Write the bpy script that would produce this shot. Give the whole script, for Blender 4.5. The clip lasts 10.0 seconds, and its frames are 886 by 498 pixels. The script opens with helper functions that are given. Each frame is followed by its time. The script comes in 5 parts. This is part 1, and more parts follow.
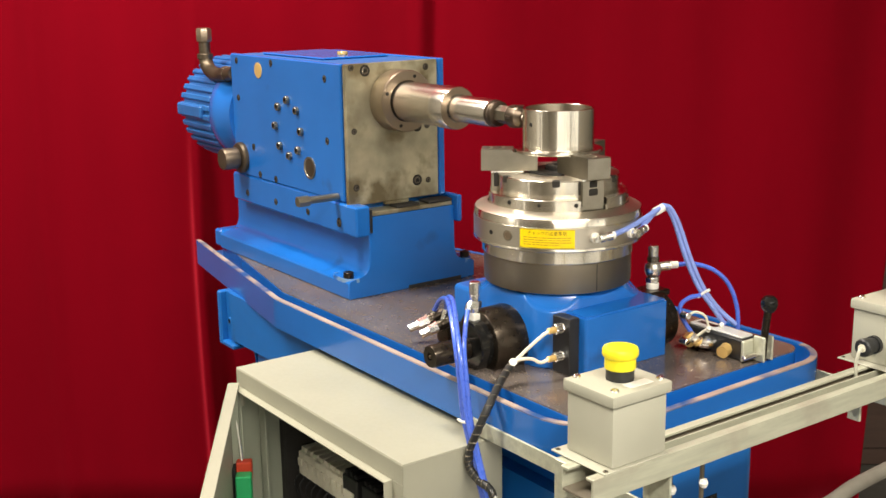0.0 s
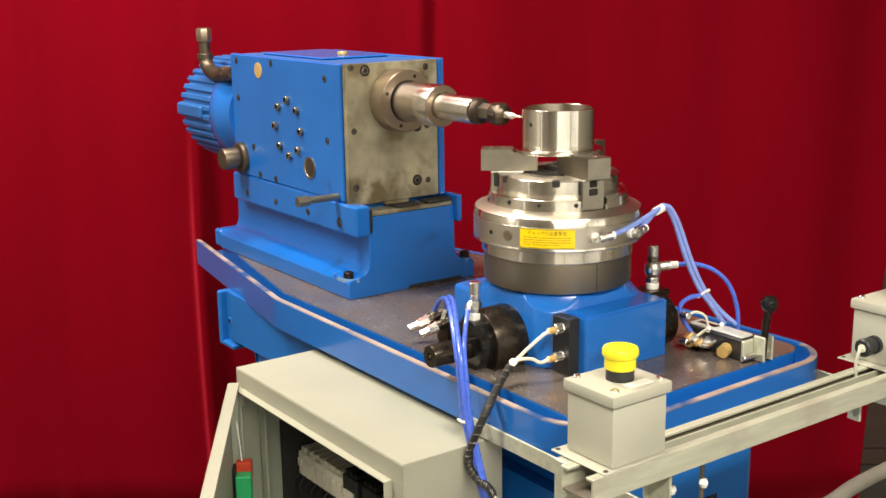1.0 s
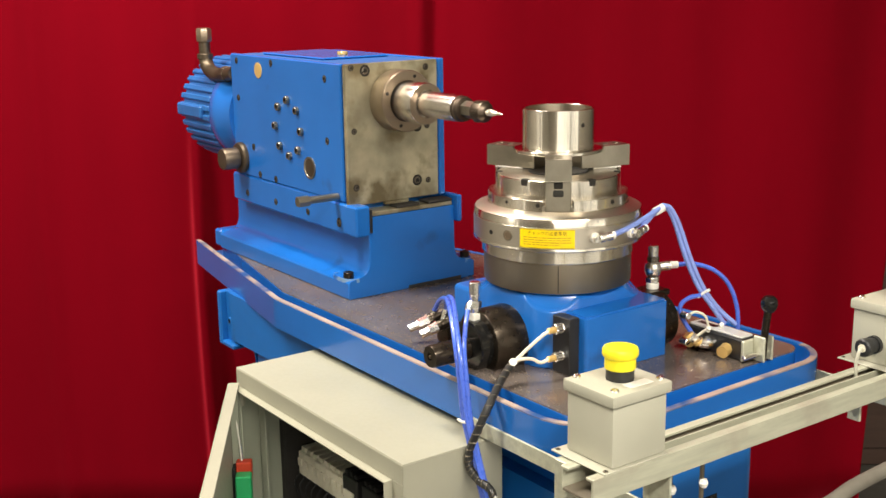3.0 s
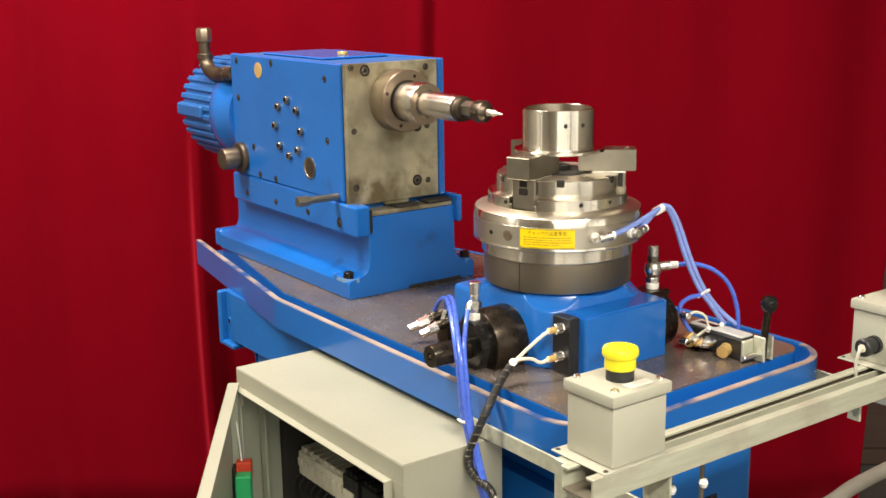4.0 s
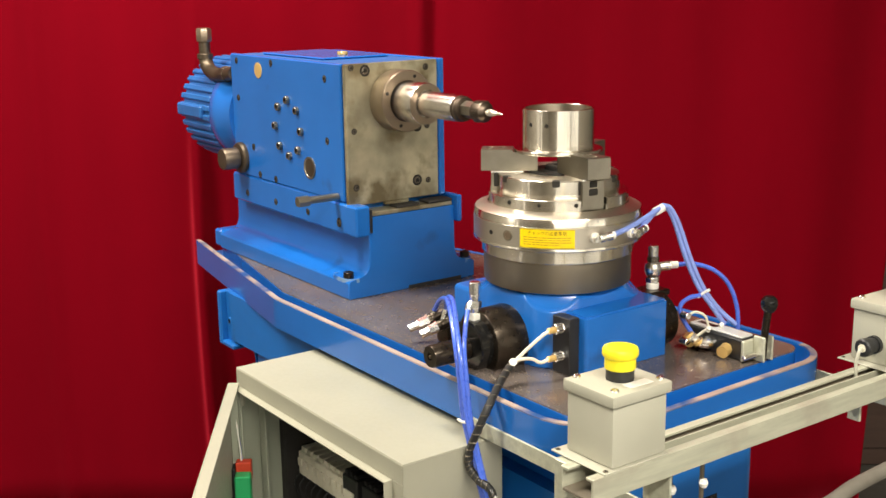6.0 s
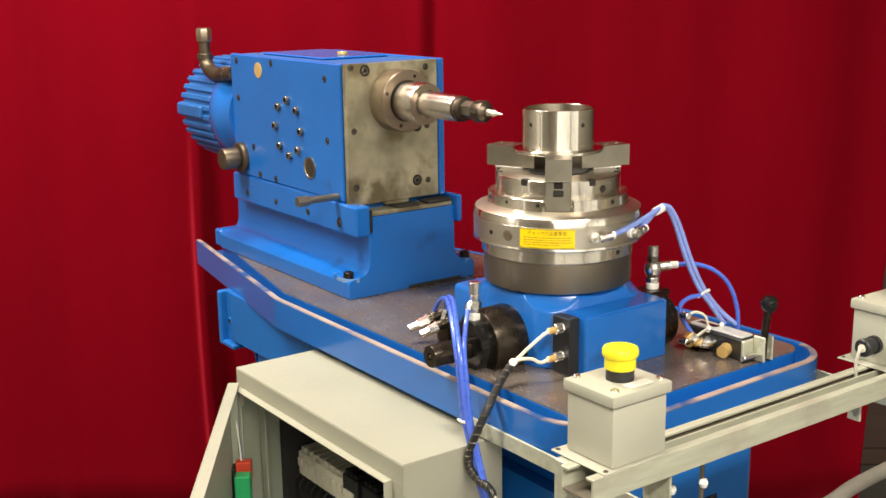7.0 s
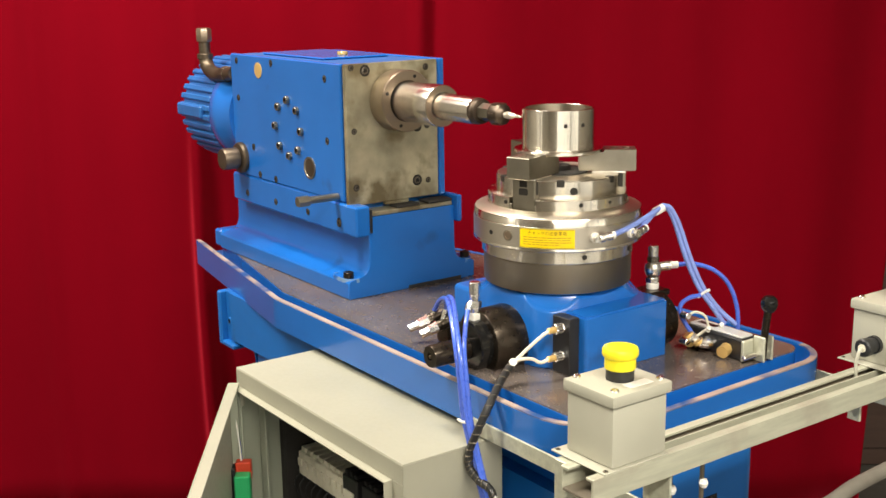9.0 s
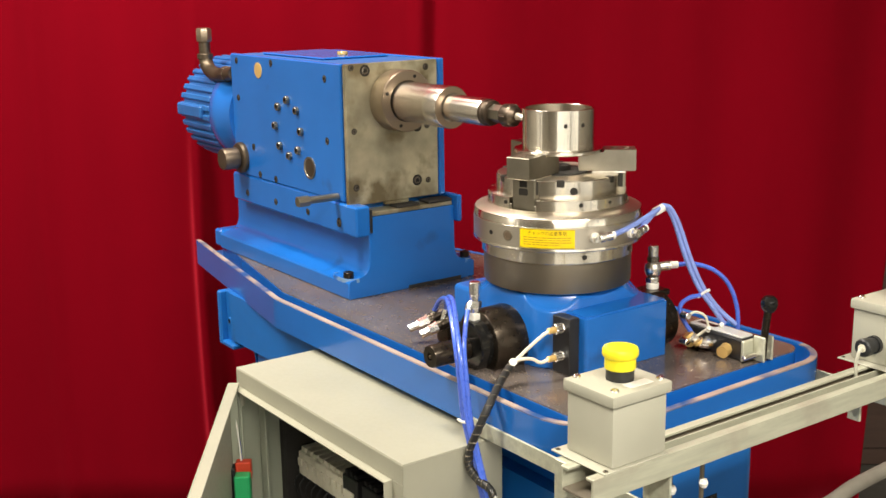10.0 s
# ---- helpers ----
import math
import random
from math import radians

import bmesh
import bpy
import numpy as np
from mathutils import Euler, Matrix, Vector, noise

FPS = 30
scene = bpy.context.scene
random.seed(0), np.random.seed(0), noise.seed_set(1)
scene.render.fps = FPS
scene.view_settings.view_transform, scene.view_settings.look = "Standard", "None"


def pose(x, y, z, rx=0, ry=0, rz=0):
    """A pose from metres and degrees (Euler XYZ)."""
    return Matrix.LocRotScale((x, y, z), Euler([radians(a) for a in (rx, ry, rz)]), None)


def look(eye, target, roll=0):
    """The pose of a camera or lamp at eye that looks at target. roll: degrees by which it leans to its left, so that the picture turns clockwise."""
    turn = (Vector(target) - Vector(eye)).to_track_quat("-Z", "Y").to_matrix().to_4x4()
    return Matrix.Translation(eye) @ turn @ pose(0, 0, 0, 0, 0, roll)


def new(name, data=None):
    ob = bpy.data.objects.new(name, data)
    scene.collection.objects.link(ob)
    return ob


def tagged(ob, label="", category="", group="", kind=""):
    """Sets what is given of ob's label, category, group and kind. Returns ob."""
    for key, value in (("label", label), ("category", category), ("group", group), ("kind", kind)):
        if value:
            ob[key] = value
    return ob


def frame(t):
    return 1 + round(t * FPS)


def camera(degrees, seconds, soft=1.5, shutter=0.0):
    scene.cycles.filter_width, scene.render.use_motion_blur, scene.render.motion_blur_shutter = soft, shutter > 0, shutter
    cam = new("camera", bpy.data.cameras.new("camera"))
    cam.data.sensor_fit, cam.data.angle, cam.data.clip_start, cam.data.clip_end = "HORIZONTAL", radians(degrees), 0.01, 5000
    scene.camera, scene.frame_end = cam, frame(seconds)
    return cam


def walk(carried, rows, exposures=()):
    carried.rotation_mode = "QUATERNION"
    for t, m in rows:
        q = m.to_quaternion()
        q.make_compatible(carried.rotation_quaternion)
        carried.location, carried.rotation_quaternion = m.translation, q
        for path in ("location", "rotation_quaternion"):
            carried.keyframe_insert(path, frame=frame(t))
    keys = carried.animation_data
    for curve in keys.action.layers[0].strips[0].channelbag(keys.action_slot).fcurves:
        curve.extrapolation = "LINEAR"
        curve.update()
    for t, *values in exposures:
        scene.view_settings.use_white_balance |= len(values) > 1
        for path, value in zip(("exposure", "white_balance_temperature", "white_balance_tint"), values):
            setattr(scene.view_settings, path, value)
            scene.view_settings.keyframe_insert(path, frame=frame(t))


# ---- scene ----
cam = camera(42.11, 10.0, soft=1.5)
EYE = Vector((1.271, -1.121, 1.419))
VIEW = look(EYE, (-0.311, 0.011, 0.959), -0.804)
walk(cam, [(0.0, VIEW), (10.0, VIEW)], exposures=[(0.0, 0.0), (10.0, 0.0)])

# room frame: x along the curtain, y away from the camera, origin under the camera
ROOM = pose(EYE.x, EYE.y, 0, 0, 0, 54.42)

# ---- world and lamps ----
world = bpy.data.worlds.new("world")
scene.world = world
world.use_nodes = True
world.node_tree.nodes["Background"].inputs[0].default_value = (0.9, 0.85, 0.75, 1)
world.node_tree.nodes["Background"].inputs[1].default_value = 0.02


def ceiling_lamp(x, y, sx, sy, watts, z=2.83):
    data = bpy.data.lights.new("tube_light", "AREA")
    data.shape, data.size, data.size_y, data.energy = "RECTANGLE", sx, sy, watts
    data.color = (1.0, 0.93, 0.80)
    ob = new("tube_light", data)
    ob.matrix_world = pose(x, y, z)
    return ob


# rows of ceiling tubes: x, y, size along x, size along y, watts
LAMPS = [(2.25, -1.10, 0.30, 2.5, 182), (-0.95, -1.70, 0.25, 1.3, 84), (-0.757, -0.346, 0.9, 0.25, 50)]
for lamp_row in LAMPS:
    ceiling_lamp(*lamp_row)


# ---- materials ----
def ramp(nt, src, stops):
    n = nt.nodes.new("ShaderNodeValToRGB")
    e = n.color_ramp.elements
    while len(e) < len(stops):
        e.new(0.5)
    for el, (p, c) in zip(e, stops):
        el.position, el.color = p, (*c, 1)
    nt.links.new(src, n.inputs[0])
    return n.outputs[0]


def noise_tex(nt, co, scale, detail=4, stretch=None):
    if stretch:
        mp = nt.nodes.new("ShaderNodeMapping")
        mp.inputs["Scale"].default_value = stretch
        nt.links.new(co, mp.inputs[0])
        co = mp.outputs[0]
    n = nt.nodes.new("ShaderNodeTexNoise")
    n.inputs["Scale"].default_value, n.inputs["Detail"].default_value = scale, detail
    nt.links.new(co, n.inputs["Vector"])
    return n.outputs["Fac"]


def mat(name, colour, rough=0.5, metal=0.0, vary=0.15, scale=18.0, fine=160.0, bump=0.08, dirt=None, dirt_at=0.62,
        aniso=0.0, coat=0.0, sheen=0.0, stretch=None, rough_vary=0.12, dirt_scale=9.0, gloss=0.5, axis="Z"):
    m = bpy.data.materials.new(name)
    m.use_nodes = True
    nt = m.node_tree
    b = nt.nodes["Principled BSDF"]
    co = nt.nodes.new("ShaderNodeTexCoord").outputs["Object"]
    big = noise_tex(nt, co, scale, 5, stretch)
    small = noise_tex(nt, co, fine, 3, stretch)
    c = Vector(colour)
    col = ramp(nt, big, [(0.3, c * (1 - vary)), (0.7, c * (1 + vary))])
    if dirt:
        spot = noise_tex(nt, co, dirt_scale, 8)
        mask = ramp(nt, spot, [(dirt_at - 0.06, (0, 0, 0)), (dirt_at + 0.08, (1, 1, 1))])
        mx = nt.nodes.new("ShaderNodeMix")
        mx.data_type = "RGBA"
        nt.links.new(mask, mx.inputs[0])
        nt.links.new(col, mx.inputs[6])
        mx.inputs[7].default_value = (*dirt, 1)
        col = mx.outputs[2]
    nt.links.new(col, b.inputs["Base Color"])
    r = nt.nodes.new("ShaderNodeMapRange")
    r.inputs[3].default_value, r.inputs[4].default_value = max(rough - rough_vary, 0.03), min(rough + rough_vary, 1)
    nt.links.new(small, r.inputs[0])
    nt.links.new(r.outputs[0], b.inputs["Roughness"])
    b.inputs["Metallic"].default_value = metal
    b.inputs["Specular IOR Level"].default_value = gloss
    b.inputs["Coat Weight"].default_value = coat
    b.inputs["Coat Roughness"].default_value = 0.12
    if sheen:
        b.inputs["Sheen Weight"].default_value = sheen
        b.inputs["Sheen Roughness"].default_value = 0.35
        b.inputs["Sheen Tint"].default_value = (0.9, 0.045, 0.085, 1)
    if aniso:
        tg = nt.nodes.new("ShaderNodeTangent")
        tg.direction_type, tg.axis = "RADIAL", axis
        b.inputs["Anisotropic"].default_value = aniso
        b.inputs["Anisotropic Rotation"].default_value = 0.25
        nt.links.new(tg.outputs[0], b.inputs["Tangent"])
    if bump:
        bp = nt.nodes.new("ShaderNodeBump")
        bp.inputs["Strength"].default_value, bp.inputs["Distance"].default_value = bump, 0.002
        nt.links.new(small, bp.inputs["Height"])
        nt.links.new(bp.outputs[0], b.inputs["Normal"])
    return m


BLUE = mat("blue_machine_paint", (0.010, 0.120, 0.455), 0.23, 0, 0.10, 6, 38, 0.022, coat=0.25, dirt=(0.015, 0.05, 0.14), dirt_at=0.72, rough_vary=0.05)
BLUE_DULL = mat("blue_casting_paint", (0.010, 0.132, 0.455), 0.34, 0, 0.16, 5, 45, 0.04, dirt=(0.02, 0.05, 0.12), dirt_at=0.68, rough_vary=0.06)
MOTOR_BLUE = mat("motor_blue_paint", (0.016, 0.115, 0.36), 0.42, 0, 0.12, 20, 90, 0.06)
STEEL = mat("turned_steel", (0.72, 0.67, 0.58), 0.215, 1, 0.03, 12, 90, 0.0, aniso=0.97, stretch=(1, 1, 14), rough_vary=0.012)
BLASTED = mat("dull_ground_steel", (0.50, 0.455, 0.38), 0.40, 1, 0.05, 14, 120, 0.01, aniso=0.6, rough_vary=0.03, dirt=(0.36, 0.31, 0.24), dirt_at=0.66)
CONE = mat("faced_steel", (0.64, 0.585, 0.49), 0.36, 1, 0.05, 14, 120, 0.01, rough_vary=0.03)
BORED = mat("dull_bored_steel", (0.40, 0.345, 0.27), 0.38, 1, 0.06, 14, 120, 0.01, aniso=0.6, rough_vary=0.03)
BRIGHT = mat("ground_steel", (0.76, 0.71, 0.64), 0.24, 1, 0.04, 20, 90, 0.0, aniso=0.8, axis="X", rough_vary=0.02, stretch=(10, 1, 1))
JAWSTEEL = mat("milled_steel", (0.31, 0.28, 0.225), 0.34, 1, 0.16, 25, 260, 0.03, dirt=(0.30, 0.27, 0.22), dirt_at=0.66)
DARKSTEEL = mat("blued_steel", (0.21, 0.182, 0.14), 0.52, 1, 0.05, 14, 160, 0.01, aniso=0.5, rough_vary=0.03)
NOSE = mat("tan_stained_steel", (0.33, 0.262, 0.195), 0.33, 0.9, 0.08, 10, 60, 0.0, dirt=(0.29, 0.22, 0.155), dirt_at=0.60, rough_vary=0.06)
SOCKET = mat("oiled_socket_screw", (0.16, 0.14, 0.115), 0.30, 0.9, 0.2, 30, 160, 0.02)
PRINT = mat("faded_print", (0.30, 0.20, 0.02), 0.6, 0, 0.05, 20, 100, 0.0)
NUT = mat("oiled_brown_nut", (0.11, 0.085, 0.065), 0.34, 0.9, 0.15, 30, 160, 0.03)
FACE = mat("oily_cast_plate", (0.50, 0.46, 0.325), 0.40, 0.7, 0.42, 11, 150, 0.06, dirt=(0.22, 0.18, 0.105), dirt_at=0.55, dirt_scale=13)
TABLE = mat("oily_table_steel", (0.25, 0.205, 0.18), 0.24, 0.6, 0.25, 9, 80, 0.02, dirt=(0.30, 0.20, 0.135), dirt_at=0.55, dirt_scale=7)
WORN = mat("worn_rim_edge", (0.46, 0.36, 0.31), 0.45, 0.3, 0.2, 25, 140, 0.1, dirt=(0.02, 0.08, 0.26), dirt_at=0.56, dirt_scale=12)
CHIPPED = mat("chipped_pale_paint", (0.20, 0.33, 0.52), 0.4, 0, 0.2, 60, 160, 0.05, dirt=(0.010, 0.116, 0.43), dirt_at=0.50, dirt_scale=60)
BLACK = mat("black_oxide", (0.050, 0.039, 0.029), 0.30, 0.85, 0.2, 20, 120, 0.03)
RUBBER = mat("black_plastic", (0.015, 0.015, 0.016), 0.45, 0, 0.2, 30, 150, 0.04)
BLACKGLOSS = mat("black_ball_plastic", (0.008, 0.008, 0.008), 0.12, 0, 0.1, 30, 150, 0.0, rough_vary=0.04)
PIPE = mat("oily_brass_brown_pipe", (0.12, 0.092, 0.065), 0.42, 0.8, 0.25, 30, 120, 0.08)
BRASS = mat("yellow_brass", (0.88, 0.60, 0.22), 0.34, 0.6, 0.08, 30, 150, 0.02)
CHROME = mat("nickel_plate", (0.86, 0.84, 0.80), 0.22, 1, 0.08, 60, 200, 0.03, rough_vary=0.06)
GREY = mat("beige_grey_enamel", (0.41, 0.40, 0.325), 0.42, 0, 0.05, 8, 190, 0.06)
CABINET = mat("cream_grey_cabinet_paint", (0.345, 0.335, 0.262), 0.45, 0, 0.06, 6, 170, 0.05)
# a little darker and greener than CABINET, for left-hand and inner parts
CABIN_IN = mat("darker_grey_green_paint", (0.30, 0.32, 0.25), 0.5, 0, 0.06, 8, 150, 0.04)
RAIL = mat("bare_aluminium_channel", (0.52, 0.52, 0.41), 0.38, 0.35, 0.13, 14, 160, 0.04, stretch=(8, 1, 8), dirt=(0.42, 0.38, 0.30), dirt_at=0.64)
# dark brown of the rail channel, with its inner shade put into the colour
CHANNEL_DARK = mat("dark_channel_brown", (0.16, 0.135, 0.10), 0.6, 0.1, 0.3, 20, 120, 0.06)
# grey darkened to carry the shade on the conduit; window bars share it
CONDUIT = mat("shade_darkened_grey", (0.26, 0.24, 0.20), 0.6, 0, 0.1, 20, 100, 0.05)
# near-black: painted shade of gaps and openings, also the oily centre plug
DARK = mat("near_black_shade_and_oil", (0.02, 0.018, 0.016), 0.7, 0, 0.2, 12, 100, 0.02)
HOLE = mat("drilled_hole", (0.02, 0.017, 0.013), 0.6, 0.2, 0.2, 30, 100, 0.0)
YELLOW = mat("yellow_button_plastic", (0.85, 0.72, 0.02), 0.38, 0, 0.04, 12, 120, 0.01)
LABEL = mat("yellow_label_film", (0.88, 0.62, 0.0), 0.35, 0, 0.03, 12, 120, 0.0)
INK = mat("black_ink", (0.05, 0.035, 0.01), 0.6, 0, 0.05, 20, 100, 0.0)
WHITE = mat("white_plastic", (0.78, 0.76, 0.70), 0.45, 0, 0.04, 20, 120, 0.01)
HOSE = mat("blue_polyurethane_tube", (0.06, 0.13, 0.62), 0.3, 0, 0.08, 30, 120, 0.0, coat=0.3)
HOSEPALE = mat("pale_blue_tube", (0.20, 0.28, 0.66), 0.35, 0, 0.08, 30, 120, 0.0, coat=0.2)
LOOM = mat("black_spiral_loom", (0.02, 0.02, 0.02), 0.35, 0, 0.3, 60, 200, 0.1)
CREAM = mat("cream_cable", (0.72, 0.68, 0.55), 0.5, 0, 0.05, 30, 120, 0.0)
GREEN = mat("green_terminal_plastic", (0.02, 0.36, 0.12), 0.4, 0, 0.06, 30, 120, 0.0)
REDP = mat("red_terminal_plastic", (0.55, 0.05, 0.02), 0.4, 0, 0.06, 30, 120, 0.0)
CURTAIN = mat("red_velvet", (0.160, 0.0005, 0.0058), 0.8, 0, 0.10, 5, 420, 0.12, sheen=0.9, gloss=0.03, stretch=(1, 1, 0.15))
FLOORM = mat("grey_floor_paint", (0.085, 0.08, 0.07), 0.55, 0, 0.15, 3, 60, 0.05)
WALLM = mat("cream_wall_paint", (0.32, 0.30, 0.255), 0.7, 0, 0.06, 2, 60, 0.05)
CEILM = mat("white_ceiling_board", (0.72, 0.69, 0.62), 0.8, 0, 0.05, 3, 60, 0.05)
WOOD = mat("dark_brown_board", (0.055, 0.030, 0.021), 0.5, 0, 0.25, 4, 60, 0.06, stretch=(1, 1, 8))
DAYLIGHT = bpy.data.materials.new("bright_overcast_daylight")
DAYLIGHT.use_nodes = True
DAYLIGHT.node_tree.nodes["Principled BSDF"].inputs["Base Color"].default_value = (0.8, 0.8, 0.8, 1)
DAYLIGHT.node_tree.nodes["Principled BSDF"].inputs["Emission Color"].default_value = (1.0, 0.97, 0.86, 1)
DAYLIGHT.node_tree.nodes["Principled BSDF"].inputs["Emission Strength"].default_value = 1.02
BIT = mat("pale_ground_drill_steel", (0.80, 0.75, 0.62), 0.38, 0.8, 0.06, 30, 120, 0.0)
SLOTTEXT = mat("silver_print", (0.7, 0.7, 0.68), 0.4, 0.3, 0.05, 30, 100, 0)


# ---- mesh helpers ----
PLACE = {}


def thing(name, base, label, category, group="", kind=""):
    ob = new(name)
    ob.empty_display_size = 0.05
    ob.location = base
    PLACE[ob] = Vector(base)
    return tagged(ob, label, category, group, kind)


def part(name, bm, material, parent, label="", origin=None, sharp=32):
    """Links a bmesh given in world metres as one mesh under a thing or a part."""
    at = Vector(origin) if origin is not None else PLACE[parent].copy()
    bmesh.ops.recalc_face_normals(bm, faces=bm.faces)
    bmesh.ops.translate(bm, verts=bm.verts, vec=-at)
    me = bpy.data.meshes.new(name)
    bm.to_mesh(me)
    bm.free()
    for mm in material if isinstance(material, (list, tuple)) else [material]:
        me.materials.append(mm)
    for p in me.polygons:
        p.use_smooth = True
    me.set_sharp_from_angle(angle=radians(sharp))
    ob = new(name, me)
    if parent is not None:
        ob.parent = parent
        ob.location = at - PLACE[parent]
    else:
        ob.location = at
    PLACE[ob] = at
    if label:
        ob["label"] = label
    return ob


def box(x0, x1, y0, y1, z0, z1, bevel=0.002, bm=None, seg=1):
    own = bmesh.new()
    bmesh.ops.create_cube(own, size=1, matrix=Matrix.LocRotScale(((x0 + x1) / 2, (y0 + y1) / 2, (z0 + z1) / 2), None, (abs(x1 - x0), abs(y1 - y0), abs(z1 - z0))))
    if bevel:
        bmesh.ops.bevel(own, geom=own.edges[:], offset=bevel, segments=seg, affect="EDGES", profile=0.6)
    return merged(own, bm)


def merged(own, bm):
    if bm is None:
        return own
    me = bpy.data.meshes.new("join")
    own.to_mesh(me)
    own.free()
    bm.from_mesh(me)
    bpy.data.meshes.remove(me)
    return bm


def lathe(profile, axis="z", at=(0, 0, 0), seg=48, bm=None, slot=0):
    """Turns (radius, height) pairs about an axis through at; a zero radius closes an end."""
    own = bmesh.new()
    rot = {"z": Matrix.Identity(4), "x": Matrix.Rotation(radians(90), 4, "Y"), "y": Matrix.Rotation(radians(-90), 4, "X")}[axis]
    m = Matrix.Translation(at) @ rot
    rings = []
    for r, h in profile:
        if r < 1e-6:
            rings.append([own.verts.new(m @ Vector((0, 0, h)))])
        else:
            rings.append([own.verts.new(m @ Vector((r * math.cos(2 * math.pi * i / seg), r * math.sin(2 * math.pi * i / seg), h))) for i in range(seg)])
    for a, b in zip(rings, rings[1:]):
        for i in range(seg):
            j = (i + 1) % seg
            if len(a) == 1 and len(b) == 1:
                continue
            if len(a) == 1:
                f = own.faces.new((a[0], b[j], b[i]))
            elif len(b) == 1:
                f = own.faces.new((a[i], a[j], b[0]))
            else:
                f = own.faces.new((a[i], a[j], b[j], b[i]))
            f.material_index = slot
    return merged(own, bm)


def rod(r, h0, h1, axis, at, seg=20, bm=None, ch=0.001, slot=0):
    """A solid round bar with small chamfers."""
    s = 1 if h1 > h0 else -1
    c = min(ch, r * 0.4) * s
    return lathe([(0, h0), (r - abs(c), h0), (r, h0 + c), (r, h1 - c), (r - abs(c), h1), (0, h1)], axis, at, seg, bm, slot)


def spline(points, steps=8):
    p = [Vector(q) for q in points]
    p = [p[0] * 2 - p[1]] + p + [p[-1] * 2 - p[-2]]
    out = []
    for a, b, c, d in zip(p, p[1:], p[2:], p[3:]):
        for k in range(steps):
            t = k / steps
            out.append(0.5 * ((2 * b) + (c - a) * t + (2 * a - 5 * b + 4 * c - d) * t * t + (3 * b - a - 3 * c + d) * t ** 3))
    return out + [p[-2]]


def tube(points, r, seg=10, bm=None, steps=8, wave=0.0):
    own = bmesh.new()
    path = spline(points, steps)
    up = Vector((0.31, 0.2, 0.93)).normalized()
    rings = []
    for i, c in enumerate(path):
        d = (path[min(i + 1, len(path) - 1)] - path[max(i - 1, 0)]).normalized()
        s = d.cross(up)
        s = s.normalized() if s.length > 1e-4 else Vector((1, 0, 0))
        up = s.cross(d).normalized()
        rr = r * (1 + wave * (1 if i % 2 else -1))
        rings.append([own.verts.new(c + rr * (math.cos(2 * math.pi * k / seg) * s + math.sin(2 * math.pi * k / seg) * up)) for k in range(seg)])
    for a, b in zip(rings, rings[1:]):
        for k in range(seg):
            own.faces.new((a[k], a[(k + 1) % seg], b[(k + 1) % seg], b[k]))
    own.faces.new(rings[0])
    own.faces.new(rings[-1])
    return merged(own, bm)


def prism(outline, z0, z1, bm=None, bevel=0.0):
    """Extrudes a plan outline upwards."""
    own = bmesh.new()
    f = own.faces.new([own.verts.new((x, y, z0)) for x, y in outline])
    g = bmesh.ops.extrude_face_region(own, geom=[f])
    bmesh.ops.translate(own, verts=[v for v in g["geom"] if isinstance(v, bmesh.types.BMVert)], vec=(0, 0, z1 - z0))
    if bevel:
        top = [e for e in own.edges if all(abs(v.co.z - z1) < 1e-6 for v in e.verts)]
        bmesh.ops.bevel(own, geom=top, offset=bevel, segments=2, affect="EDGES")
    return merged(own, bm)


def rounded(points, radius, seg=6):
    """Rounds the corners of a plan outline; radius may be a list."""
    out, n = [], len(points)
    for i, p in enumerate(points):
        r = radius[i] if isinstance(radius, (list, tuple)) else radius
        p, a, b = Vector(p), Vector(points[i - 1]), Vector(points[(i + 1) % n])
        if r <= 0:
            out.append(p)
            continue
        u, v = (a - p).normalized(), (b - p).normalized()
        ang = u.angle(v)
        t = r / math.tan(ang / 2)
        c = p + (u + v).normalized() * (r / math.sin(ang / 2))
        s0, s1 = p + u * t - c, p + v * t - c
        a0, a1 = math.atan2(s0.y, s0.x), math.atan2(s1.y, s1.x)
        da = (a1 - a0 + math.pi) % (2 * math.pi) - math.pi
        out += [c + Vector((math.cos(a0 + da * k / seg), math.sin(a0 + da * k / seg))) * r for k in range(seg + 1)]
    return out


def ring_between(outer, inner, z0, z1, bm=None, closed=True):
    """A wall between two plan outlines of the same count, closed all round or with capped ends."""
    own = bmesh.new()
    n = len(outer)
    v = [[own.verts.new((p[0], p[1], z)) for p in o] for o in (outer, inner) for z in (z0, z1)]
    for i in range(n if closed else n - 1):
        j = (i + 1) % n
        for a, b in ((0, 1), (1, 3), (3, 2), (2, 0)):
            own.faces.new((v[a][i], v[a][j], v[b][j], v[b][i]))
    if not closed:
        for i in (0, n - 1):
            own.faces.new((v[0][i], v[1][i], v[3][i], v[2][i]))
    return merged(own, bm)


def cap_screw(parent, at, axis, r=0.006, h=0.006, material=None, name="cap_screw"):
    """Socket-head screw: a head with a hexagon recess, pointing along axis (sign by h)."""
    s = 1 if h > 0 else -1
    bm = lathe([(r * 0.9, 0), (r, 0.0006 * s), (r, h - 0.001 * s), (r * 0.88, h), (r * 0.56, h)], axis, at, 16)
    lathe([(r * 0.56, h), (r * 0.54, h - abs(h) * 0.5 * s), (0, h - abs(h) * 0.5 * s)], axis, at, 6, bm, 1)
    return part(name, bm, [material or DARKSTEEL, HOLE], parent)


